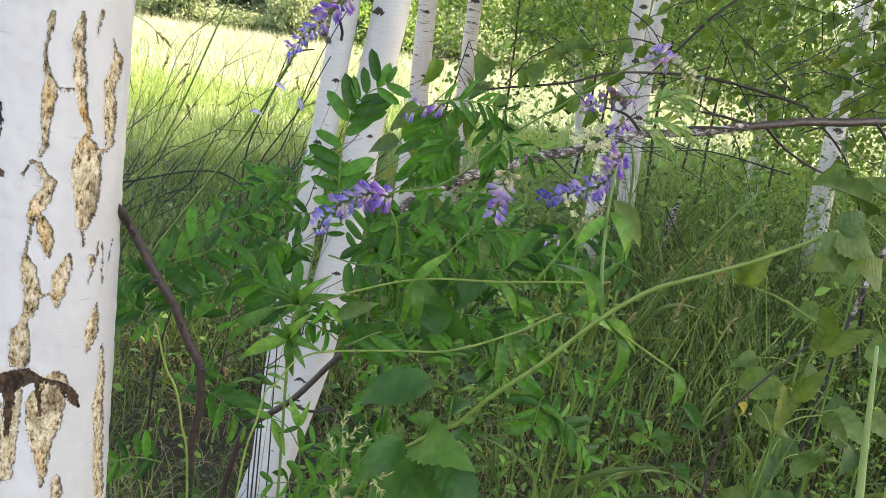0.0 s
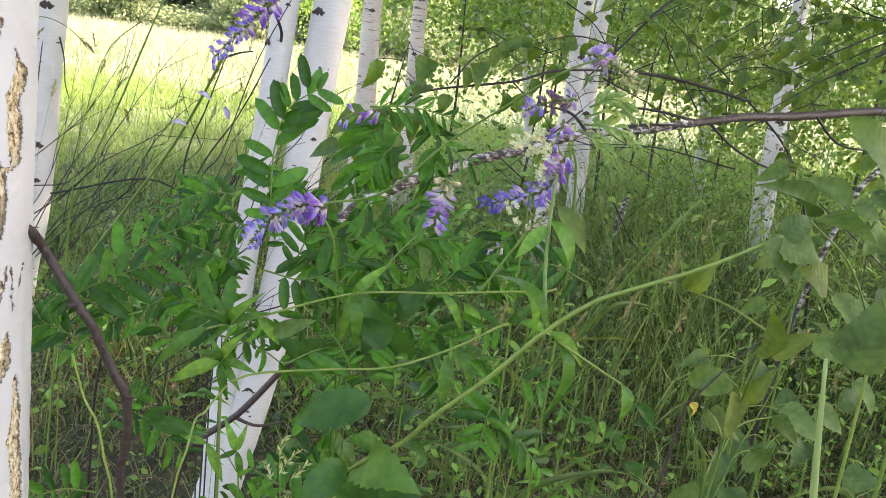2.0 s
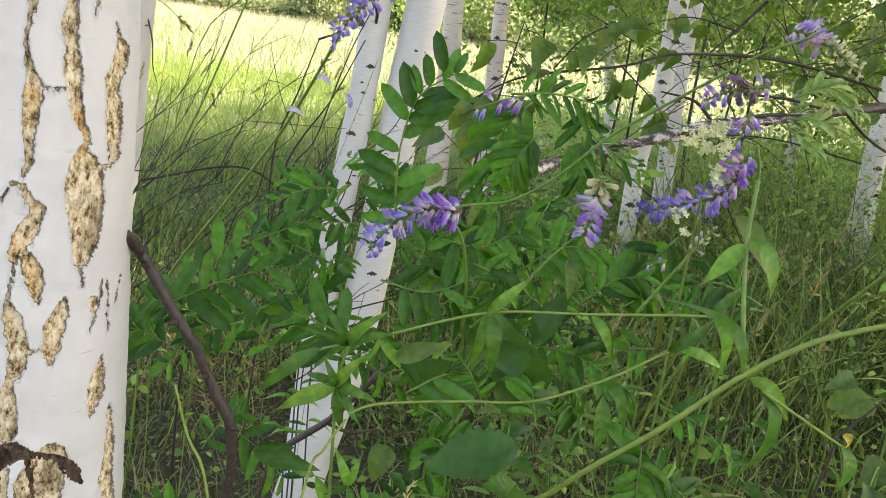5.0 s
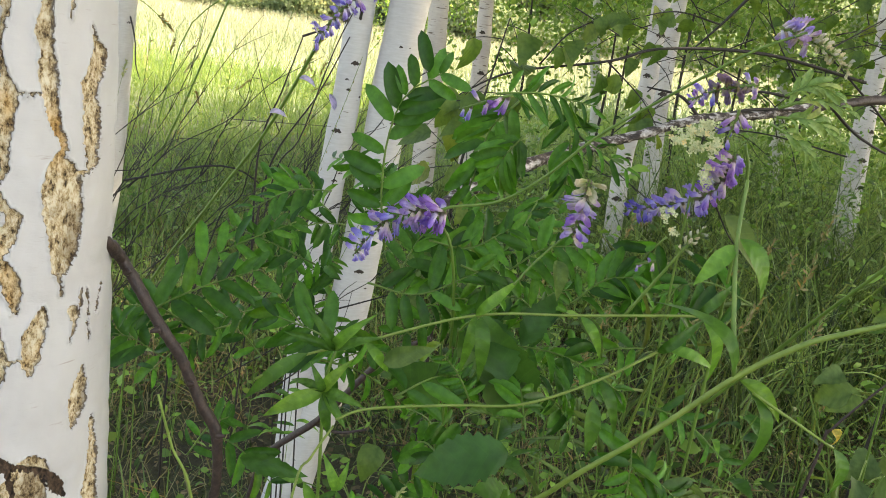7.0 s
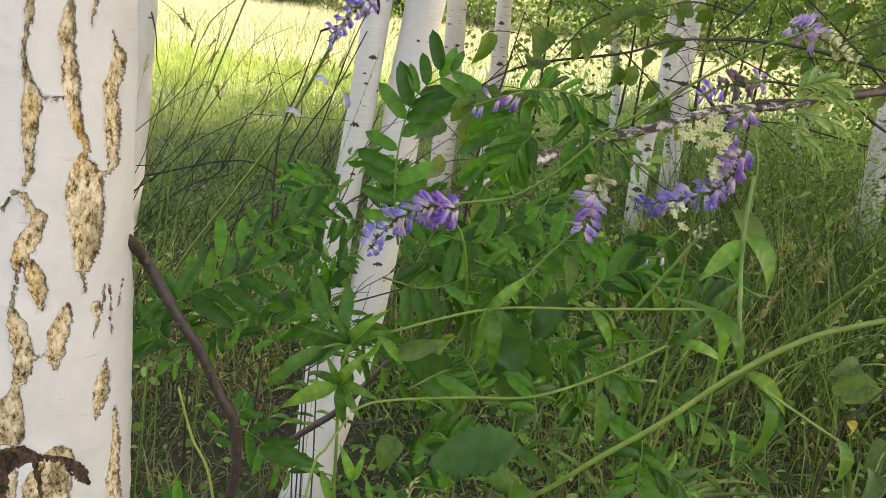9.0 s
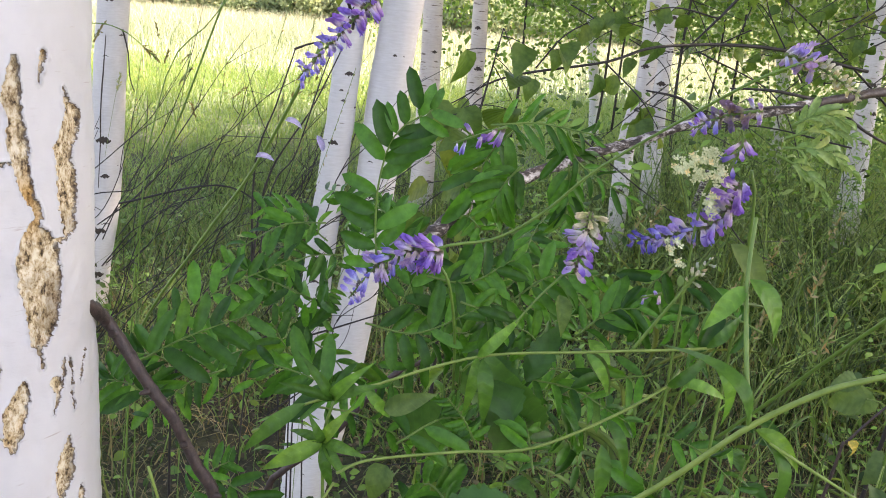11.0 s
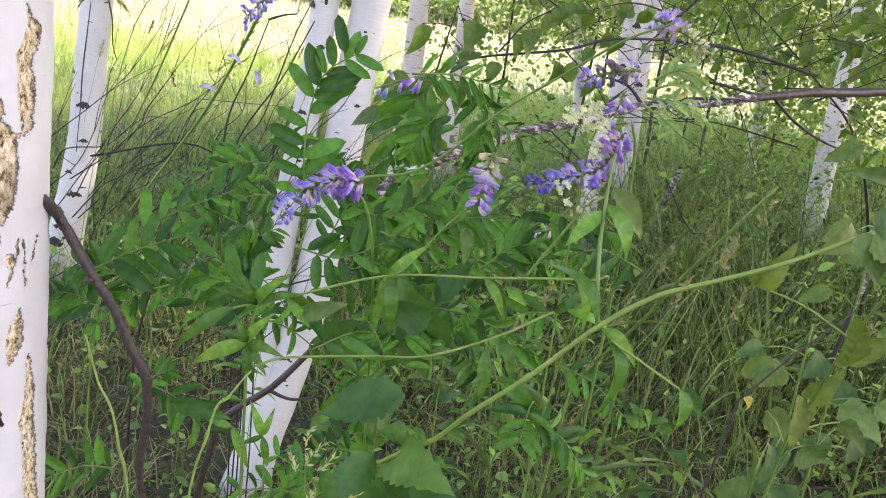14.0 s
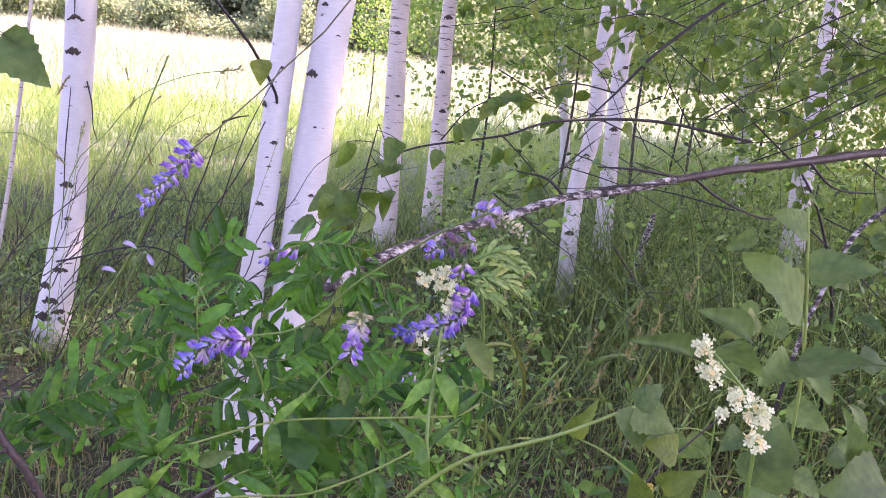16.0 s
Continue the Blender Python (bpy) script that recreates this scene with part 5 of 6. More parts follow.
    # feathery leaves that stand clear of the tangle
    for k, (pts, n, ll) in enumerate((
            ([(-0.206, 0.80, 0.858), (-0.150, 0.80, 0.904), (-0.092, 0.80, 0.937)], 8, 0.026), ([(-0.187, 0.74, 0.869), (-0.151, 0.74, 0.892), (-0.107, 0.74, 0.913)], 7, 0.030),
            ([(-0.034, 0.70, 0.876), (-0.055, 0.70, 0.887), (-0.083, 0.70, 0.895)], 5, 0.028), ([(-0.080, 0.85, 0.888), (-0.120, 0.85, 0.903), (-0.155, 0.85, 0.913)], 8, 0.024),
            ([(-0.027, 0.74, 0.914), (0.010, 0.74, 0.910), (0.052, 0.74, 0.933)], 8, 0.028), ([(0.013, 0.76, 0.946), (0.043, 0.76, 0.944), (0.070, 0.76, 0.962)], 7, 0.024),
            ([(0.038, 0.74, 0.936), (0.062, 0.74, 0.926), (0.054, 0.74, 0.895)], 6, 0.020), ([(0.046, 0.74, 1.059), (0.077, 0.74, 1.063), (0.114, 0.74, 1.059)], 9, 0.021),
            ([(0.066, 0.78, 1.054), (0.047, 0.78, 1.029), (0.038, 0.78, 0.984)], 8, 0.030), ([(0.099, 0.75, 1.059), (0.108, 0.75, 1.038), (0.146, 0.75, 1.017)], 7, 0.022),
            ([(-0.001, 0.78, 0.909), (0.036, 0.78, 0.941), (0.076, 0.78, 0.958)], 8, 0.024), ([(-0.186, 0.80, 0.805), (-0.215, 0.80, 0.821), (-0.233, 0.80, 0.824)], 6, 0.026),
            ([(-0.137, 0.95, 0.749), (-0.180, 0.95, 0.792), (-0.220, 0.95, 0.799)], 8, 0.028), ([(0.182, 0.75, 0.974), (0.166, 0.75, 0.950), (0.168, 0.75, 0.920)], 7, 0.024),
            ([(-0.060, 0.80, 0.833), (-0.090, 0.80, 0.862), (-0.103, 0.80, 0.883)], 7, 0.026), ([(0.078, 0.80, 0.919), (0.106, 0.80, 0.942), (0.142, 0.80, 0.946)], 7, 0.024),
            ([(0.241, 0.72, 0.940), (0.207, 0.72, 0.952), (0.177, 0.72, 0.940)], 7, 0.022), ([(0.071, 0.76, 1.031), (0.061, 0.76, 1.018), (0.052, 0.76, 1.0)], 6, 0.024), ([(0.103, 0.76, 1.035), (0.105, 0.76, 1.018), (0.105, 0.76, 0.999)], 6, 0.022))):
        pinnate_leaf((a, b, c)[k % 3], pts, n, ll, 300 + k, 0.25 if k < 7 else 0.5, 62, (0.1, -0.8, 0.5), None, 0.6 if k in (7, 9) else 0.3, 0.7 if k in (7, 9) else 1.05)
    # a young pale leaf unfolding beside the upper spike
    for k, pts in enumerate(([(0.197, 0.64, 1.078), (0.216, 0.64, 1.085), (0.236, 0.64, 1.081)], [(0.197, 0.64, 1.073), (0.218, 0.64, 1.073), (0.236, 0.64, 1.063)], [(0.194, 0.64, 1.069), (0.211, 0.64, 1.061), (0.226, 0.64, 1.048)], [(0.199, 0.64, 1.085), (0.212, 0.64, 1.092), (0.225, 0.64, 1.090)])):
        pinnate_leaf(c, pts, 8, 0.0125, 340 + k, 0.1, 34, (0.1, -0.8, 0.5), L_FINE, 0.35, 0.9)
    # the fine fern-like leaf
    pinnate_leaf(b, [(0.056, 0.70, 0.850), (0.046, 0.70, 0.868), (0.034, 0.70, 0.882)], 9, 0.0115, 44, 0.05, 80)


vetch()


def willowherb():
    """The stout yellow-green stem with its node, drooping leaf and side stalks."""
    a = thing("leafy_weed", (0.05, 0.68, 0.0), "stout yellow-green weed stem with drooping lance leaves", "weed")
    tube_part("stem", a, [(0.02, 0.70, 0.0), (0.0, 0.69, 0.55), (0.032, 0.66, 0.744), (0.071, 0.63, 0.805), (0.098, 0.62, 0.829), (0.118, 0.6, 0.863), (0.148, 0.585, 0.9), (0.179, 0.57, 0.943), (0.203, 0.558, 0.969), (0.220, 0.552, 0.980), (0.234, 0.545, 0.989), (0.262, 0.535, 1.006), (0.30, 0.53, 1.03)],
              (0.0018, 0.0016, 0.0015, 0.0011), M_STEM_YEL, 60, 9, 0.04)
    tube_part("stem", a, [(0.179, 0.57, 0.943), (0.175, 0.58, 0.975), (0.176, 0.6, 1.008), (0.178, 0.61, 1.04)], (0.0014, 0.0010), M_STEM, 20, 7)
    tube_part("stem", a, [(0.186, 0.56, 0.94), (0.207, 0.555, 0.93), (0.228, 0.55, 0.92)], (0.0009, 0.0007), M_STEM_YEL, 14, 6)
    tube_part("stem", a, [(0.216, 0.70, 0.87), (0.232, 0.66, 0.922), (0.237, 0.62, 0.964), (0.246, 0.58, 1.009), (0.262, 0.57, 1.04)], (0.0012, 0.0009), M_STEM, 24, 7)
    for e in ((0.326, 0.525, 1.015), (0.318, 0.535, 1.045), (0.302, 0.52, 1.002)):
        leaf_to(a, (0.300, 0.53, 1.03), e, L_SOFT, (0.2, -0.8, 0.5), 1.1)
    leaf_to(a, (0.181, 0.568, 0.943), (0.205, 0.556, 0.932), L_LANCE, (0.2, -0.8, 0.5), 0.9)
    leaf_to(a, (0.181, 0.568, 0.943), (0.199, 0.548, 0.893), L_LONG, (0.6, -0.7, 0.3), 1.2)
    leaf_to(a, (0.178, 0.57, 0.945), (0.150, 0.59, 0.985), L_LONG, (0.3, -0.8, 0.5), 1.1)
    leaf_to(a, (0.177, 0.60, 1.010), (0.20, 0.59, 0.985), L_LANCE, (0.5, -0.8, 0.4), 1.3)
    leaf_to(a, (0.176, 0.60, 1.006), (0.155, 0.59, 0.985), L_LANCE, (-0.3, -0.8, 0.4), 1.2)
    leaf_to(a, (0.228, 0.55, 0.92), (0.236, 0.545, 0.895), L_LANCE, (0.5, -0.8, 0.2), 1.5)
    for pts, m in (([(-0.086, 0.66, 0.866), (-0.06, 0.67, 0.881), (-0.02, 0.68, 0.893), (0.05, 0.69, 0.917), (0.121, 0.70, 0.923), (0.198, 0.70, 0.933)], M_STEM_YEL),
                   ([(-0.03, 0.64, 0.855), (-0.011, 0.65, 0.86), (0.042, 0.66, 0.865), (0.087, 0.66, 0.872), (0.137, 0.68, 0.887), (0.177, 0.70, 0.904)], M_STEM_YEL)):
        b = thing("grass_stalk", pts[0], "thin yellow-green stalk leaning across the flowers", "weed")
        tube_part("stalk", b, pts + [(pts[-1][0] + 0.035, 0.79, pts[-1][2] - 0.03), (pts[-1][0] + 0.05, 0.90, pts[-1][2] - 0.16), (pts[-1][0] + 0.055, 1.0, 0.4), (pts[-1][0] + 0.055, 1.02, 0.0)], (0.0009, 0.0010, 0.0012), m, 60, 7)
    # leaves along and at the ends of the stalks
    for b, e in (((0.177, 0.70, 0.904), (0.20, 0.69, 0.93)), ((0.19, 0.72, 0.90), (0.225, 0.71, 0.893)), ((0.198, 0.70, 0.933), (0.222, 0.70, 0.955)), ((0.137, 0.68, 0.887), (0.15, 0.66, 0.858)), ((0.121, 0.70, 0.923), (0.14, 0.69, 0.896)), ((0.05, 0.69, 0.917), (0.045, 0.67, 0.886)), ((0.05, 0.69, 0.917), (0.075, 0.69, 0.944)), ((-0.02, 0.68, 0.893), (0.0, 0.68, 0.868))):
        leaf_to(a, b, e, L_LONG, (0.1, -0.8, 0.5), 1.3)
    leaf_to(a, (-0.055, 0.67, 0.884), (-0.095, 0.655, 0.856), L_LONG, (0, -0.8, 0.5), 1.2)
    leaf_to(a, (0.201, 0.70, 1.004), (0.232, 0.695, 0.972), L_FOLD, (0.3, -0.8, 0.4), 1.0)


willowherb()


def whorl():
    w = thing("bedstraw_plant", (-0.04, 0.67, 0.0), "green weed with a whorl of ribbed lance leaves", "weed")
    tube_part("stem", w, [(-0.03, 0.68, 0.0), (-0.035, 0.67, 0.6), (-0.04, 0.667, 0.80), (-0.042, 0.665, 0.862), (-0.037, 0.665, 0.89)], (0.0014, 0.001), M_STEM, 24, 7)
    c = (-0.042, 0.664, 0.861)
    for tip, wd in (((-0.076, 0.648, 0.846), 1.0), ((-0.018, 0.652, 0.861), 1.0), ((-0.024, 0.648, 0.846), 0.9), ((-0.030, 0.66, 0.886), 0.9), ((-0.064, 0.668, 0.869), 0.9), ((-0.036, 0.652, 0.834), 0.9), ((-0.048, 0.652, 0.881), 0.8)):
        leaf_to(w, c, tip, L_LANCE, (0, -0.75, 0.6), wd)
    c = (-0.037, 0.665, 0.89)
    for tip in ((-0.070, 0.66, 0.902), (-0.052, 0.655, 0.92), (-0.012, 0.66, 0.907), (-0.022, 0.65, 0.92)):
        leaf_to(w, c, tip, L_LANCE, (0, -0.75, 0.6), 0.7)


whorl()


def white_flowers():
    def blossom_mesh():
        verts, faces = [], []
        for k in range(4):
            a = k * math.pi / 2
            d, s = np.array([math.cos(a), math.sin(a), 0]), np.array([-math.sin(a), math.cos(a), 0])
            i = len(verts)
            verts += [d * 0.06, d * 0.45 + s * 0.34 + [0, 0, 0.12], d * 0.85 + s * 0.22 + [0, 0, 0.3], d * 0.85 - s * 0.22 + [0, 0, 0.3], d * 0.45 - s * 0.34 + [0, 0, 0.12]]
            faces.append((i, i + 4, i + 3, i + 2, i + 1))
        v, f = tube([(0, 0, -0.5), (0, 0, -0.1), (0, 0, 0.05)], (0.05, 0.1, 0.12), 6)
        o = len(verts)
        return mesh_of("blossom", verts + v, faces + [tuple(i + o for i in q) for q in f], M_WHITE)
    bl = blossom_mesh()

    def head(plant, centre, radius, n, size, seed):
        r = np.random.default_rng(seed)
        for i in range(n):
            d = Vector(r.normal(0, 1, 3))
            p = Vector(centre) + d.normalized() * r.uniform(0.3, 1) * radius
            part("blossom", bl, plant, aim(p, Vector(r.normal(0, 1, 3)), Vector((r.normal(0, 0.4), -0.8, 0.6)), size * r.uniform(0.8, 1.2)))
    a = thing("white_bedstraw", (0.18, 0.72, 0.0), "cream-white bedstraw blossoms among violet flowers", "wildflower", "white bedstraw in flower")
    tube_part("stem", a, [(0.20, 0.74, 0.0), (0.19, 0.73, 0.6), (0.18, 0.71, 0.98), (0.182, 0.70, 1.05)], (0.0012, 0.0008), M_STEM, 30, 6)
    for c, rad, n in (((0.162, 0.70, 1.049), 0.007, 30), ((0.170, 0.705, 1.054), 0.006, 22), ((0.179, 0.70, 1.056), 0.008, 40), ((0.186, 0.70, 1.046), 0.008, 36), ((0.176, 0.705, 1.045), 0.007, 20), ((0.183, 0.70, 1.030), 0.006, 26), ((0.186, 0.70, 1.022), 0.004, 12), ((0.164, 0.70, 0.999), 0.007, 16), ((0.170, 0.70, 0.988), 0.004, 8)):
        head(a, c, rad, n, 0.0023, int(c[0] * 1e4))
    b = thing("white_bedstraw", (0.36, 0.46, 0.0), "cluster of cream-white blossoms on a thin stalk", "wildflower", "white bedstraw in flower")
    tube_part("stem", b, [(0.37, 0.50, 0.0), (0.36, 0.48, 0.7), (0.345, 0.455, 1.02), (0.335, 0.45, 1.07), (0.308, 0.45, 1.10)], (0.0013, 0.0008), M_STEM, 30, 6)
    for c, rad, n in (((0.306, 0.45, 1.100), 0.006, 18), ((0.312, 0.45, 1.086), 0.007, 20), ((0.328, 0.45, 1.074), 0.007, 26), ((0.340, 0.45, 1.066), 0.008, 30), ((0.342, 0.45, 1.050), 0.006, 16), ((0.322, 0.452, 1.062), 0.004, 8)):
        head(b, c, rad, int(n * 1.7), 0.0026, int(c[0] * 1e4) + 3)
    # loose pale petals caught on grass stems
    for p, d in (((-0.098, 0.70, 1.031), (1, 0, 0.05)), ((-0.081, 0.70, 1.055), (1, 0, -0.2)), ((-0.061, 0.70, 1.048), (0.5, 0, -1))):
        t = new("loose_petal", leaf_mesh("loose_petal", M_PETAL, 0.22, ellipse, 0.3, 0.2, 6))
        t.matrix_basis = aim(p, d, (0, -0.7, 0.7), 0.011)
        tagged(t, "pale lilac petal caught on a thin stem", "petal", "loose petals")


white_flowers()


def undergrowth():
    """The green tangle at the foot of the trunks: leafy shoots of broad and lance leaves."""
    r = np.random.default_rng(77)
    spots = [(0.02, 1.0, 0.84), (0.12, 1.05, 0.80), (0.33, 1.15, 0.70), (0.42, 1.2, 0.66),
             (0.0, 0.86, 0.66), (0.12, 0.80, 0.68), (0.34, 0.95, 0.62), (0.48, 1.3, 0.62), (0.1, 1.3, 0.7), (0.3, 1.5, 0.6)]
    for i, (x, y, h) in enumerate(spots):
        t = thing("leafy_shoot", (x, y, 0), "green leafy weed shoot in the undergrowth", "weed", "shoots in the undergrowth")
        lean = r.normal(0, 0.05, 2)
        pts = [(x, y, 0), (x + lean[0] * 0.4, y + lean[1] * 0.4, h * 0.5), (x + lean[0], y + lean[1], h)]
        tube_part("stem", t, pts, (0.002, 0.001), M_STEM, 14, 6)
        line = spline(pts, 30)
        kind = (L_LANCE, L_BROAD, L_LANCE)[i % 3]
        for k in range(16):
            p = Vector(line[int(12 + k * 17 / 16)])
            a = k * 2.4 + r.normal(0, 0.3)
            d = Vector((math.cos(a), math.sin(a) * 0.8, r.uniform(-0.2, 0.5)))
            part("leaf", kind, t, aim(p, d, (0, 0, 1), r.uniform(0.028, 0.055) if kind is L_LANCE else r.uniform(0.04, 0.062)))


undergrowth()


def front_leaves():
    """Large soft leaves low and close in front."""
    t = thing("broad_leaved_weed", (0.08, 0.66, 0.0), "broad-leaved weed with large toothed green leaves", "weed")
    tube_part("stem", t, [(0.08, 0.68, 0.0), (0.08, 0.66, 0.5), (0.075, 0.65, 0.78)], (0.002, 0.0012), M_STEM, 14, 6)
    for b, e, w in (((0.075, 0.65, 0.78), (0.10, 0.60, 0.74), 1.4), ((0.075, 0.65, 0.78), (0.035, 0.60, 0.755), 1.3), ((0.09, 0.66, 0.80), (0.06, 0.63, 0.83), 1.2), ((0.08, 0.70, 0.87), (0.045, 0.76, 0.915), 1.0), ((0.09, 0.74, 0.88), (0.12, 0.76, 0.93), 1.0), ((0.07, 0.74, 0.86), (0.10, 0.72, 0.82), 1.0),
                    ((0.08, 0.66, 0.70), (0.13, 0.61, 0.69), 1.3), ((0.08, 0.66, 0.70), (0.02, 0.61, 0.69), 1.3), ((0.075, 0.65, 0.76), (0.085, 0.58, 0.72), 1.5)):
        leaf_to(t, b, Vector(b).lerp(Vector(e), 0.85), L_BROAD, (0, -0.5, 0.85), w * 0.9)
    for b, e, m, w in (((0.074, 0.6, 0.869), (0.019, 0.6, 0.851), L_BROAD, 0.9), ((0.053, 0.68, 0.92), (0.054, 0.66, 0.885), L_LONG, 1.5), ((0.04, 0.8, 0.871), (0.104, 0.78, 0.829), L_BROAD, 1.2), ((0.123, 0.63, 0.895), (0.125, 0.62, 0.860), L_LANCE, 1.1),
                       ((0.163, 0.9, 0.856), (0.188, 0.88, 0.831), L_LANCE, 1.2), ((0.06, 0.62, 0.81), (0.03, 0.59, 0.79), L_BROAD, 1.0), ((0.09, 0.62, 0.80), (0.12, 0.59, 0.775), L_BROAD, 1.1)):
        leaf_to(t, b, e, m, (0.1, -0.7, 0.7), w)
    for b, e, m, w in (((0.089, 0.73, 0.836), (0.063, 0.715, 0.911), L_DARK, 0.9), ((0.009, 0.75, 0.825), (0.039, 0.735, 0.864), L_DARK, 1.0), ((-0.006, 0.67, 0.884), (0.024, 0.66, 0.904), L_FOLD, 0.9), ((0.102, 0.72, 0.954), (0.104, 0.705, 0.932), L_FOLD, 1.1),
                       ((0.123, 0.72, 0.915), (0.143, 0.705, 0.893), L_FOLD, 0.9), ((-0.092, 0.66, 0.808), (-0.046, 0.65, 0.808), L_BROAD, 0.5), ((0.073, 0.64, 0.80), (0.098, 0.585, 0.822), L_BROAD, 1.1), ((0.167, 0.60, 0.963), (0.182, 0.585, 0.940), L_LONG, 1.6)):
        leaf_to(t, b, e, m, (0.1, -0.85, 0.5), w)
    for pts in ([(-0.08, 0.58, 0.0), (-0.085, 0.57, 0.7), (-0.093, 0.56, 0.834), (-0.106, 0.56, 0.87), (-0.114, 0.56, 0.898)], [(-0.06, 0.56, 0.0), (-0.055, 0.57, 0.7), (-0.044, 0.58, 0.836), (-0.038, 0.6, 0.85), (-0.029, 0.62, 0.861)], [(0.35, 0.43, 0.0), (0.335, 0.43, 0.7), (0.292, 0.42, 0.90), (0.277, 0.42, 0.993)]):
        wide = pts[0][0] > 0.2
        g = thing("grass_stalk", pts[0], "pale green grass stalk close in front", "grass", "tall grass stalks")
        tube_part("stalk", g, pts, (0.0030, 0.0027, 0.0022, 0.0009) if wide else (0.0009, 0.0007), M_FRESH if wide else M_STEM_YEL, 24, 7)
    r = np.random.default_rng(91)
    for x, y, top, n in ((0.72, 1.22, 1.06, 15), (0.88, 1.36, 0.92, 11), (0.62, 1.12, 0.80, 8)):
        s = thing("aspen_sucker", (x, y, 0.0), "aspen sucker with large soft grey-green leaves", "sapling", "aspen suckers")
        pts = [(x, y, 0), (x - 0.02, y, 0.5), (x - 0.04, y - 0.02, top)]
        tube_part("stem", s, pts, (0.0028, 0.0012), M_STEM, 20, 6)
        line = spline(pts, 40)
        for k in range(n):
            p = Vector(line[int(18 + k * 21 / n)])
            a = k * 2.4 + r.normal(0, 0.4)
            d = Vector((math.cos(a), math.sin(a) * 0.7 - 0.2, r.uniform(-0.1, 0.5))).normalized()
            q = p + d * r.uniform(0.03, 0.07)
            tube_part("leaf_stalk", s, [p, p + (q - p) * 0.5 + Vector((0, 0, 0.006)), q], (0.0011, 0.0008), M_STEM_YEL, 6, 5)
            part("leaf", L_SOFT, s, aim(q, d + Vector((0, 0, -r.uniform(0.3, 1.2))), (r.normal(0, 0.3), -0.8, r.uniform(0.2, 0.8)), r.uniform(0.04, 0.072)))
    s = thing("aspen_sucker", (0.40, 0.76, 0.0), "leaning aspen sucker with yellowish olive leaves", "sapling", "aspen suckers")
    pts = [(0.40, 0.76, 0.0), (0.395, 0.75, 0.6), (0.385, 0.72, 0.80), (0.355, 0.64, 0.89), (0.325, 0.565, 0.96), (0.322, 0.53, 1.01)]
    tube_part("stem", s, pts, (0.0016, 0.0013, 0.0007), M_STEM, 30, 6)
    line = spline(pts, 60)
    for b, e, wd in (((0.277, 0.60, 0.974), (0.294, 0.585, 1.009), 0.8), ((0.318, 0.55, 0.948), (0.312, 0.535, 0.987), 0.9), ((0.328, 0.52, 1.005), (0.300, 0.507, 1.022), 1.0), ((0.408, 0.75, 0.842), (0.434, 0.735, 0.880), 0.9),
                     ((0.380, 0.75, 0.827), (0.415, 0.735, 0.799), 0.9), ((0.425, 0.72, 0.839), (0.454, 0.705, 0.815), 0.9), ((0.355, 0.62, 0.93), (0.385, 0.60, 0.955), 0.9), ((0.36, 0.66, 0.88), (0.34, 0.63, 0.85), 0.9)):
        k = int(np.argmin(np.linalg.norm(line - np.array(b), axis=1)))
        q = Vector(line[k])
        tube_part("leaf_stalk", s, [q, (q + Vector(b)) / 2 + Vector((0, 0, 0.004)), b], (0.0009, 0.0007), M_STEM_YEL, 6, 5)
        leaf_to(s, b, Vector(b).lerp(Vector(e), 0.86), L_OLIVE, (0.1, -0.8, 0.5), wd * 0.85)


front_leaves()


def soft_weed():
    """A tall weed beside the white blossoms, with soft pale leaves."""
    w = thing("soft_leaved_weed", (0.50, 0.72, 0.0), "tall weed with soft pale green leaves beside white blossoms", "weed")
    tube_part("stem", w, [(0.50, 0.73, 0.0), (0.50, 0.72, 0.6), (0.492, 0.71, 0.92), (0.484, 0.704, 1.013), (0.470, 0.70, 1.09), (0.46, 0.70, 1.14)], (0.0020, 0.001), M_STEM_YEL, 24, 7)
    tube_part("stem", w, [(0.492, 0.71, 0.92), (0.43, 0.67, 0.99), (0.366, 0.632, 1.029)], (0.0010, 0.0007), M_STEM, 14, 6)
    tube_part("leaf_stalk", w, [(0.484, 0.704, 1.013), (0.483, 0.71, 1.03), (0.480, 0.7135, 1.049)], (0.0009, 0.0007), M_STEM_YEL, 8, 6)
    for b, e, m, wd in (((0.366, 0.632, 1.029), (0.3135, 0.583, 1.058), L_FOLD, 0.5), ((0.480, 0.7135, 1.049), (0.413, 0.68, 1.109), L_SOFT, 0.6), ((0.478, 0.70, 1.011), (0.516, 0.64, 1.034), L_SOFT, 0.6), ((0.53, 0.68, 0.922), (0.508, 0.66, 0.99), L_SOFT, 0.5),
                        ((0.453, 0.68, 0.905), (0.477, 0.68, 0.961), L_SOFT, 1.0), ((0.551, 0.66, 0.927), (0.476, 0.62, 0.947), L_SOFT, 0.7), ((0.436, 0.70, 1.027), (0.387, 0.68, 1.055), L_FOLD, 0.9), ((0.404, 0.68, 1.025), (0.424, 0.64, 1.019), L_ASPEN, 1.0),
                        ((0.473, 0.70, 1.011), (0.429, 0.66, 1.009), L_SOFT, 0.9), ((0.492, 0.71, 0.94), (0.44, 0.68, 0.93), L_SOFT, 0.9), ((0.465, 0.70, 1.12), (0.43, 0.69, 1.14), L_SOFT, 0.8), ((0.47, 0.70, 1.09), (0.52, 0.68, 1.10), L_SOFT, 0.8)):
        leaf_to(w, b, e, m, (0.1, -0.75, 0.6), wd)


soft_weed()


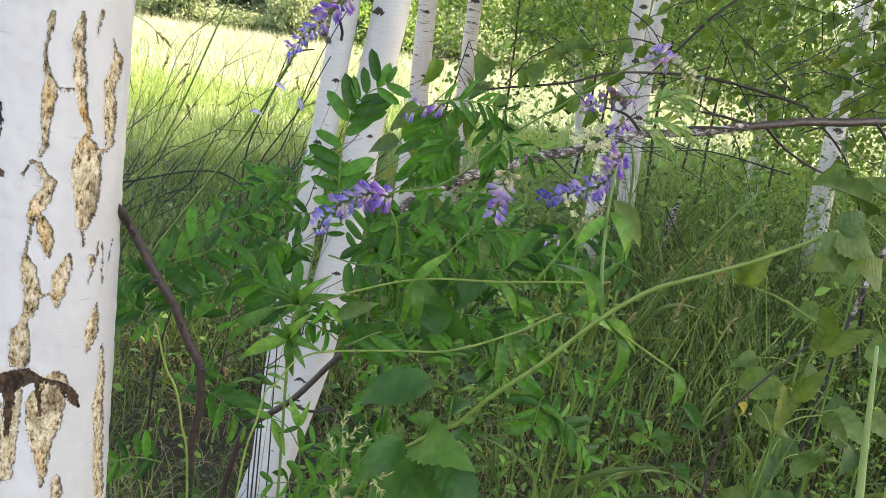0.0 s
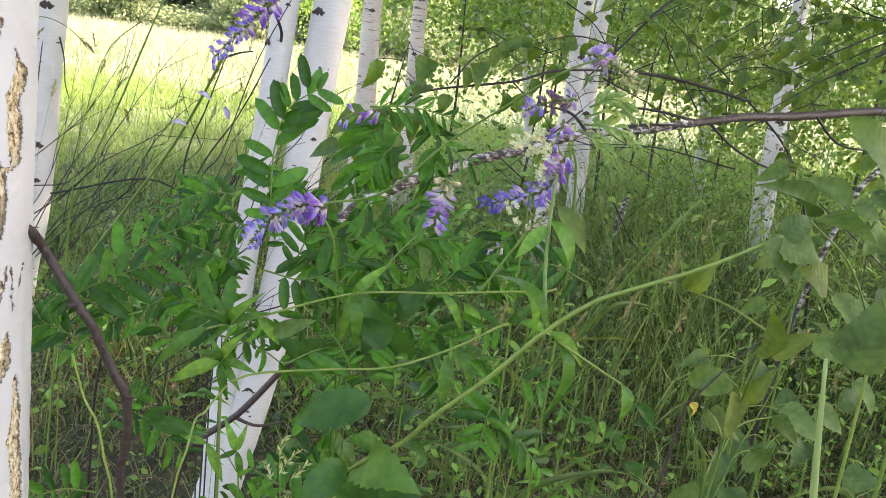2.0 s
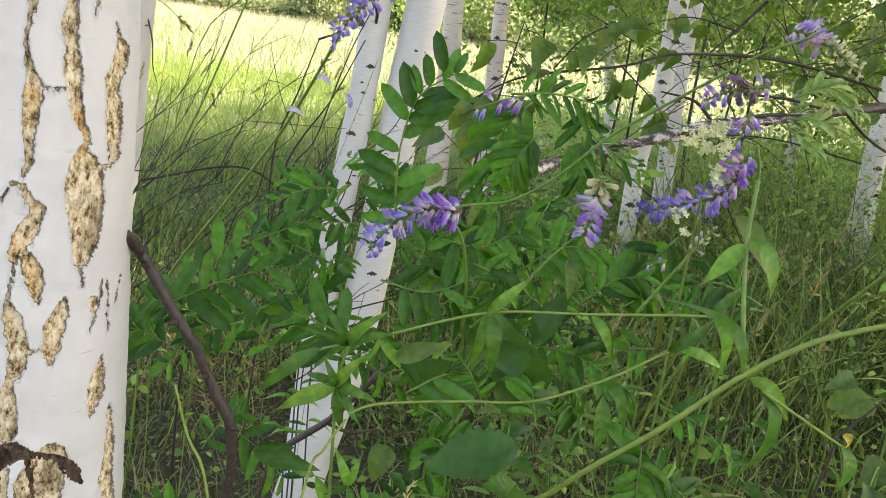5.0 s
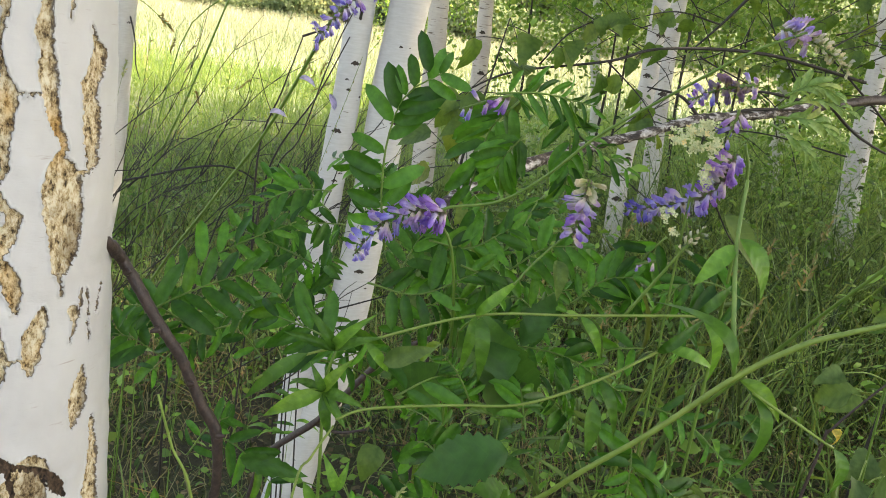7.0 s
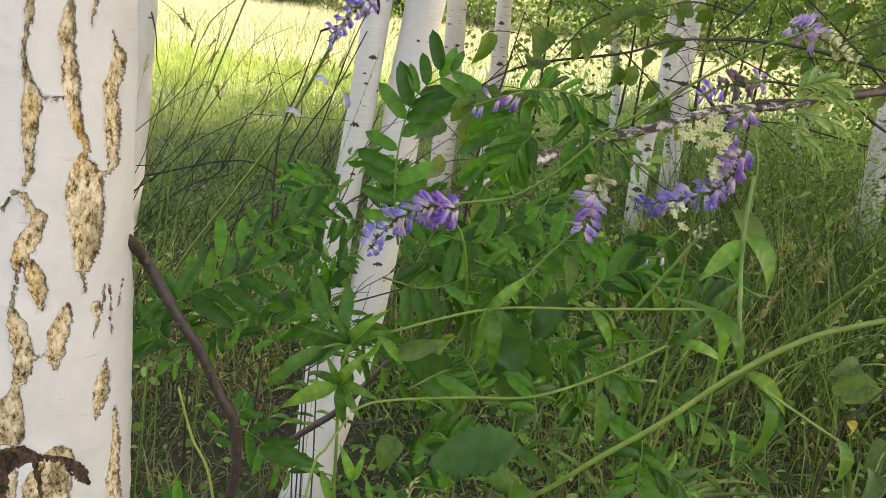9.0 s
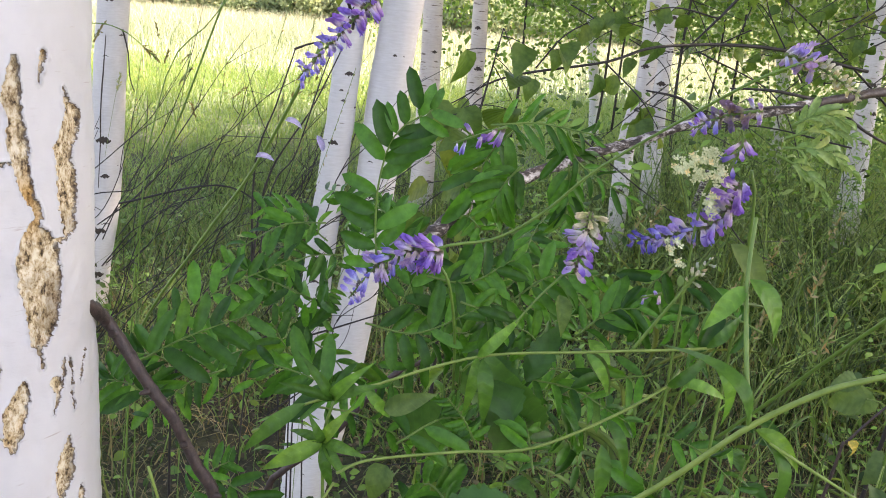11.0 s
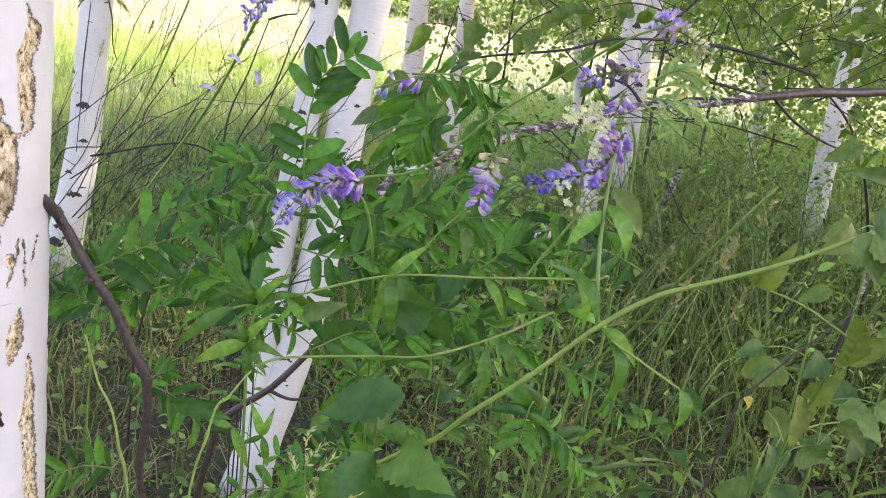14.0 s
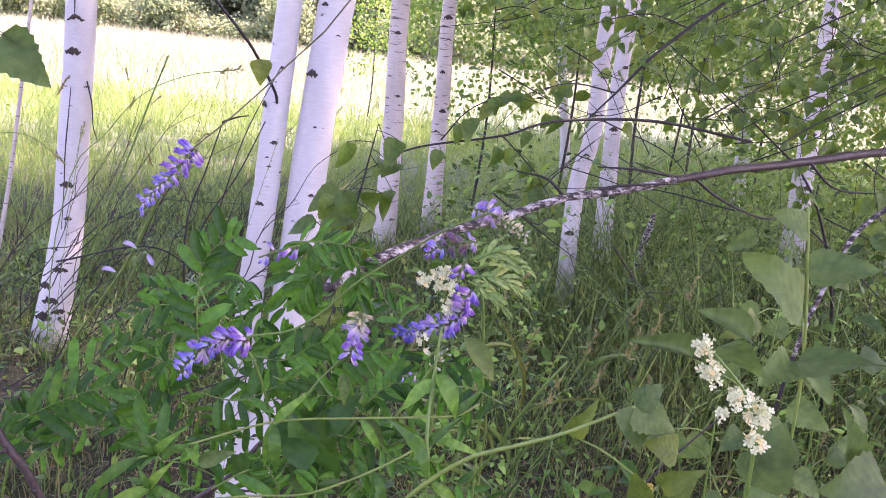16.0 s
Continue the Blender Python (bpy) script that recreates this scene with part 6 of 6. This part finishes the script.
def tall_stems():
    """Dark twigs and grass stems that cross before the meadow."""
    r = np.random.default_rng(55)
    bush = thing("dead_bush", (-0.45, 1.8, 0), "tangle of thin dark dead twigs", "bush")
    tube_part("limb", bush, [(-0.52, 1.8, 0), (-0.50, 1.78, 0.35), (-0.42, 1.75, 0.62)], (0.003, 0.0025, 0.0015), M_TWIG, 14, 6)
    for i in range(44):
        x, y = r.uniform(-0.74, -0.22), r.uniform(1.4, 2.1)
        d = np.array([r.uniform(0.3, 0.7), r.normal(0, 0.12), r.uniform(0.45, 1.1)])
        d /= np.linalg.norm(d)
        L = r.uniform(0.25, 0.55)
        p = np.array([x, y, r.uniform(0.38, 0.72)])
        pts = [p] + [p + d * L * q + r.normal(0, 0.009, 3) for q in (0.2, 0.4, 0.6, 0.8, 1.0)]
        tube_part("twig", bush, pts, (0.0014, 0.0005), M_TWIG, 20, 5)
        for k in (2, 3, 4):
            e = d + r.normal(0, 0.45, 3)
            q = pts[k] + e * L * r.uniform(0.12, 0.28)
            tube_part("twig", bush, [pts[k], (pts[k] + q) / 2 + r.normal(0, 0.006, 3), q], (0.0008, 0.0004), M_TWIG, 8, 4)
    for pts in ([(-0.50, 1.5, 0.79), (-0.33, 1.5, 0.835), (-0.24, 1.55, 0.765)], [(-0.24, 1.4, 0.60), (-0.11, 1.4, 0.655), (-0.04, 1.4, 0.685)]):
        tube_part("twig", bush, pts, (0.002, 0.001), M_TWIG, 14, 5)
    # two long grass stalks with narrow seed heads, and thinner ones
    long_ones = [[(-0.62, 1.8, 0.0), (-0.585, 1.8, 0.62), (-0.535, 1.75, 0.77), (-0.468, 1.72, 0.92), (-0.408, 1.7, 1.072), (-0.372, 1.7, 1.168)],
                 [(-0.40, 1.05, 0.0), (-0.345, 1.0, 0.60), (-0.265, 0.95, 0.80), (-0.19, 0.9, 0.915), (-0.13, 0.85, 1.0), (-0.075, 0.80, 1.1)],
                 [(-0.30, 1.5, 0.3), (-0.262, 1.5, 0.79), (-0.216, 1.5, 0.90), (-0.172, 1.5, 1.05), (-0.124, 1.55, 1.175)]]
    long_ones.append([(-0.30, 1.02, 0.0), (-0.285, 1.0, 0.8), (-0.258, 1.0, 1.034), (-0.213, 1.0, 1.101), (-0.175, 1.0, 1.147), (-0.125, 1.0, 1.174), (-0.062, 1.0, 1.188)])
    long_ones.append([(-0.55, 1.02, 0.0), (-0.50, 1.0, 0.9), (-0.42, 1.0, 1.06), (-0.334, 1.0, 1.088), (-0.296, 1.0, 1.086), (-0.264, 1.0, 1.063)])
    for pts in ([(-0.327, 1.7, 0.60), (-0.327, 1.7, 0.832), (-0.291, 1.7, 0.952), (-0.261, 1.7, 1.052)], [(-0.263, 1.7, 1.05), (-0.235, 1.7, 1.062), (-0.211, 1.7, 1.068)], [(-0.33, 1.7, 0.62), (-0.303, 1.7, 0.811), (-0.228, 1.7, 0.947), (-0.178, 1.7, 1.06)]):
        tube_part("twig", bush, pts, (0.0024, 0.0012), M_TWIG, 18, 5, 0.15)
    for k in range(8):
        x, y = r.uniform(-0.62, -0.22), r.uniform(1.4, 2.1)
        long_ones.append([(x, y, 0), (x + 0.03, y, 0.5), (x + r.uniform(0.08, 0.28), y + r.normal(0, 0.05), r.uniform(0.85, 1.15))])
    for k in range(26):
        x, y = r.uniform(-1.5, -0.25), r.uniform(2.3, 4.6)
        h = r.uniform(0.72, 1.08)
        long_ones.append([(x, y, 0), (x + 0.02, y, h * 0.5), (x + r.uniform(0.02, 0.12), y + r.normal(0, 0.04), h * 0.86), (x + r.uniform(0.06, 0.22), y + r.normal(0, 0.05), h)])
    for k, pts in enumerate(long_ones):
        g = thing("grass_stalk", pts[0], "slender green grass stalk with a thin seed head", "grass", "tall grass stalks")
        tube_part("stalk", g, pts, ((0.0022, 0.0017), (0.0016, 0.0013), (0.0014, 0.0009))[k] if k < 3 else (0.0007, 0.0005), M_STEM if k != 2 else M_TWIG, 24, 6)
        if k != 2:
            far = pts[0][1] > 2.2
            seed_head(g, pts[-2], pts[-1], 34 if far else 14, 0.016 if far else 0.008, r, 0.3, M_HUSK if far and k % 2 else None)


def seed_head(plant, a, b, n, size, r, spread=0.25, mat=None):
    """A narrow grass panicle: one mesh of small husks on the end of a stalk."""
    a, b = Vector(a), Vector(b)
    verts, faces = [], []
    t = (b - a).normalized()
    for i in range(n):
        u = 0.55 + 0.45 * i / n
        p = a.lerp(b, u)
        d = (t + Vector(r.normal(0, spread, 3))).normalized()
        w = d.cross(Vector(r.normal(0, 1, 3))).normalized() * size * 0.16
        k = len(verts)
        verts += [p, p + d * size * 0.5 + w, p + d * size, p + d * size * 0.5 - w]
        faces.append((k, k + 1, k + 2, k + 3))
    o = Vector(verts[0])
    part("seed_head", mesh_of("seed_head", [v - o for v in verts], faces, mat or M_STRAW), plant, Matrix.Translation(o))


tall_stems()


def bare_twigs():
    """Thin bare twigs that cross between the leafy boughs."""
    r = np.random.default_rng(58)
    bush = thing("bare_bush", (1.0, 2.3, 0), "thin dark bare twigs among the birch leaves", "bush")
    tube_part("limb", bush, [(1.7, 2.9, 0), (1.62, 2.85, 0.5), (1.4, 2.7, 0.9), (1.15, 2.6, 1.1), (0.8, 2.5, 1.32)], (0.007, 0.006, 0.004, 0.003, 0.0015), M_TWIG, 24, 6, 0.1)
    for i in range(46):
        p = np.array([r.uniform(0.25, 1.6), r.uniform(1.9, 3.2), r.uniform(0.75, 1.45)])
        a = r.choice([0.5, 2.4, -0.5, 0.1, 3.4]) + r.normal(0, 0.4)
        d = np.array([math.cos(a), r.normal(0, 0.25), math.sin(a)])
        L = r.uniform(0.15, 0.45)
        mid = p + d * L * 0.5 + r.normal(0, 0.025, 3)
        tube_part("twig", bush, [p, mid, p + d * L + r.normal(0, 0.03, 3)], (0.0022, 0.0008), M_TWIG, 12, 5)
        q = mid + (d * 0.6 + r.normal(0, 0.6, 3) * [1, 0.3, 1]) * L * 0.4
        tube_part("twig", bush, [mid, (mid + q) / 2 + r.normal(0, 0.01, 3), q], (0.0013, 0.0006), M_TWIG, 8, 5)


bare_twigs()


def flowering_grass():
    """Oat-like grasses with loose drooping heads standing in front."""
    r = np.random.default_rng(66)
    for k in range(24):
        x, y = r.uniform(0.02, 0.75), r.uniform(0.72, 1.5)
        h = r.uniform(0.62, 0.9)
        top = (x + r.uniform(-0.12, 0.16), y - r.uniform(0, 0.06), h)
        g = thing("flowering_grass", (x, y, 0), "green grass stalk with a loose pale drooping head", "grass", "flowering grasses")
        pts = [(x, y, 0), (x + 0.01, y, h * 0.6), (top[0] - 0.02, top[1], h * 0.93), top]
        tube_part("stalk", g, pts, (0.0012, 0.0005), M_STEM, 18, 5)
        seed_head(g, (top[0] - 0.03, top[1], h - 0.10), top, 22, 0.011, r, 0.7)
        for b in range(3):
            z = r.uniform(0.35, 0.8) * h
            d = Vector((r.normal(0, 1), r.normal(0, 0.6), 0.9)).normalized()
            part("leaf", L_BLADE, g, aim((x + 0.01, y, z), d, (-d.x, -d.y, 0.6), (r.uniform(0.10, 0.2), 0.036, 0.16)))


flowering_grass()


def low_details():
    """Small plants at the foot of the twin stems: a sprig, dark stalks, cream panicles and a yellow leaf."""
    r = np.random.default_rng(83)
    w = thing("leafy_sprig", (-0.02, 0.70, 0.0), "thin sprig with a few narrow green leaves", "weed")
    node = (-0.029, 0.69, 0.774)
    tube_part("stem", w, [(-0.02, 0.70, 0.0), (-0.02, 0.70, 0.5), (-0.024, 0.69, 0.72), node], (0.0010, 0.0006), M_STEM, 20, 6)
    for b, e in ((node, (-0.038, 0.685, 0.80)), (node, (-0.024, 0.69, 0.796)), (node, (-0.043, 0.68, 0.769)), (node, (-0.022, 0.68, 0.752)), ((-0.053, 0.69, 0.778), (-0.036, 0.685, 0.746)), ((-0.053, 0.69, 0.778), (-0.075, 0.685, 0.786))):
        leaf_to(w, b, e, L_LANCE, (0.2, -0.8, 0.5), 0.9)
    tube_part("stem", w, [(-0.053, 0.69, 0.778), (-0.04, 0.692, 0.772), (-0.027, 0.69, 0.755)], (0.0005, 0.0006), M_STEM, 8, 5)
    for pts in ([(-0.149, 1.3, 0.0), (-0.149, 1.3, 0.34), (-0.154, 1.3, 0.516), (-0.157, 1.3, 0.64)], [(-0.172, 1.3, 0.0), (-0.174, 1.3, 0.442), (-0.175, 1.3, 0.523), (-0.174, 1.3, 0.60)], [(-0.162, 1.3, 0.0), (-0.168, 1.3, 0.453), (-0.169, 1.3, 0.524), (-0.166, 1.3, 0.62)], [(-0.172, 1.32, 0.0), (-0.181, 1.3, 0.367), (-0.188, 1.3, 0.491), (-0.193, 1.3, 0.60)]):
        g = thing("dry_stalk", pts[0], "thin dark dry stalk standing before a birch foot", "stalk", "dark dry stalks")
        tube_part("stalk", g, pts, (0.0014, 0.0010), M_TWIG, 18, 6)
        for k in range(3):
            p = Vector(pts[2]) + Vector((0, 0, r.uniform(-0.05, 0.06)))
            part("leaf", L_LONG, g, aim(p, (r.choice([-1, 1]), r.normal(0, 0.4), r.uniform(-0.2, 0.5)), (0, -0.6, 0.8), r.uniform(0.03, 0.05)))
    p = thing("meadow_grass_plant", (0.02, 0.63, 0.0), "grass in flower with small cream panicles", "grass", "flowering grasses")
    tube_part("stalk", p, [(0.02, 0.63, 0.0), (0.02, 0.62, 0.5), (0.018, 0.612, 0.74), (0.014, 0.61, 0.815)], (0.0009, 0.0005), M_STEM, 20, 6)
    tube_part("stalk", p, [(0.03, 0.63, 0.0), (0.032, 0.62, 0.5), (0.036, 0.612, 0.72), (0.044, 0.61, 0.783)], (0.0009, 0.0005), M_STEM, 20, 6)
    for a, b in (((0.013, 0.61, 0.812), (0.015, 0.61, 0.830)), ((0.018, 0.61, 0.810), (0.029, 0.61, 0.824)), ((0.010, 0.61, 0.795), (0.004, 0.61, 0.809)), ((0.022, 0.61, 0.797), (0.033, 0.61, 0.811)), ((0.040, 0.61, 0.781), (0.049, 0.61, 0.768)), ((0.042, 0.61, 0.781), (0.053, 0.61, 0.785)), ((0.018, 0.61, 0.768), (0.021, 0.61, 0.782)), ((0.011, 0.61, 0.757), (0.014, 0.61, 0.770)), ((0.014, 0.61, 0.800), (0.019, 0.61, 0.811))):
        seed_head(p, Vector(a) + (Vector(a) - Vector(b)), b, 14, 0.0062, r, 0.5, M_HUSK)
    y = thing("withered_leaf", (0.459, 0.97, 0.0), "small withered yellow leaf on a brown stem", "leaf")
    tube_part("stem", y, [(0.45, 0.99, 0.0), (0.44, 0.98, 0.5), (0.452, 0.97, 0.72), (0.459, 0.97, 0.745), (0.50, 0.97, 0.80), (0.56, 0.98, 0.86)], (0.002, 0.0016, 0.0009), M_DEAD, 26, 6, 0.1)
    part("leaf", leaf_mesh("leaf", M_YELLOW, 0.3, ovate, 0.25, 0.3, 11, 0.05, 0.04), y, aim((0.459, 0.97, 0.745), (0.4, -0.3, -0.8), (0.3, -0.8, 0.3), 0.019), "withered yellow leaf")


low_details()
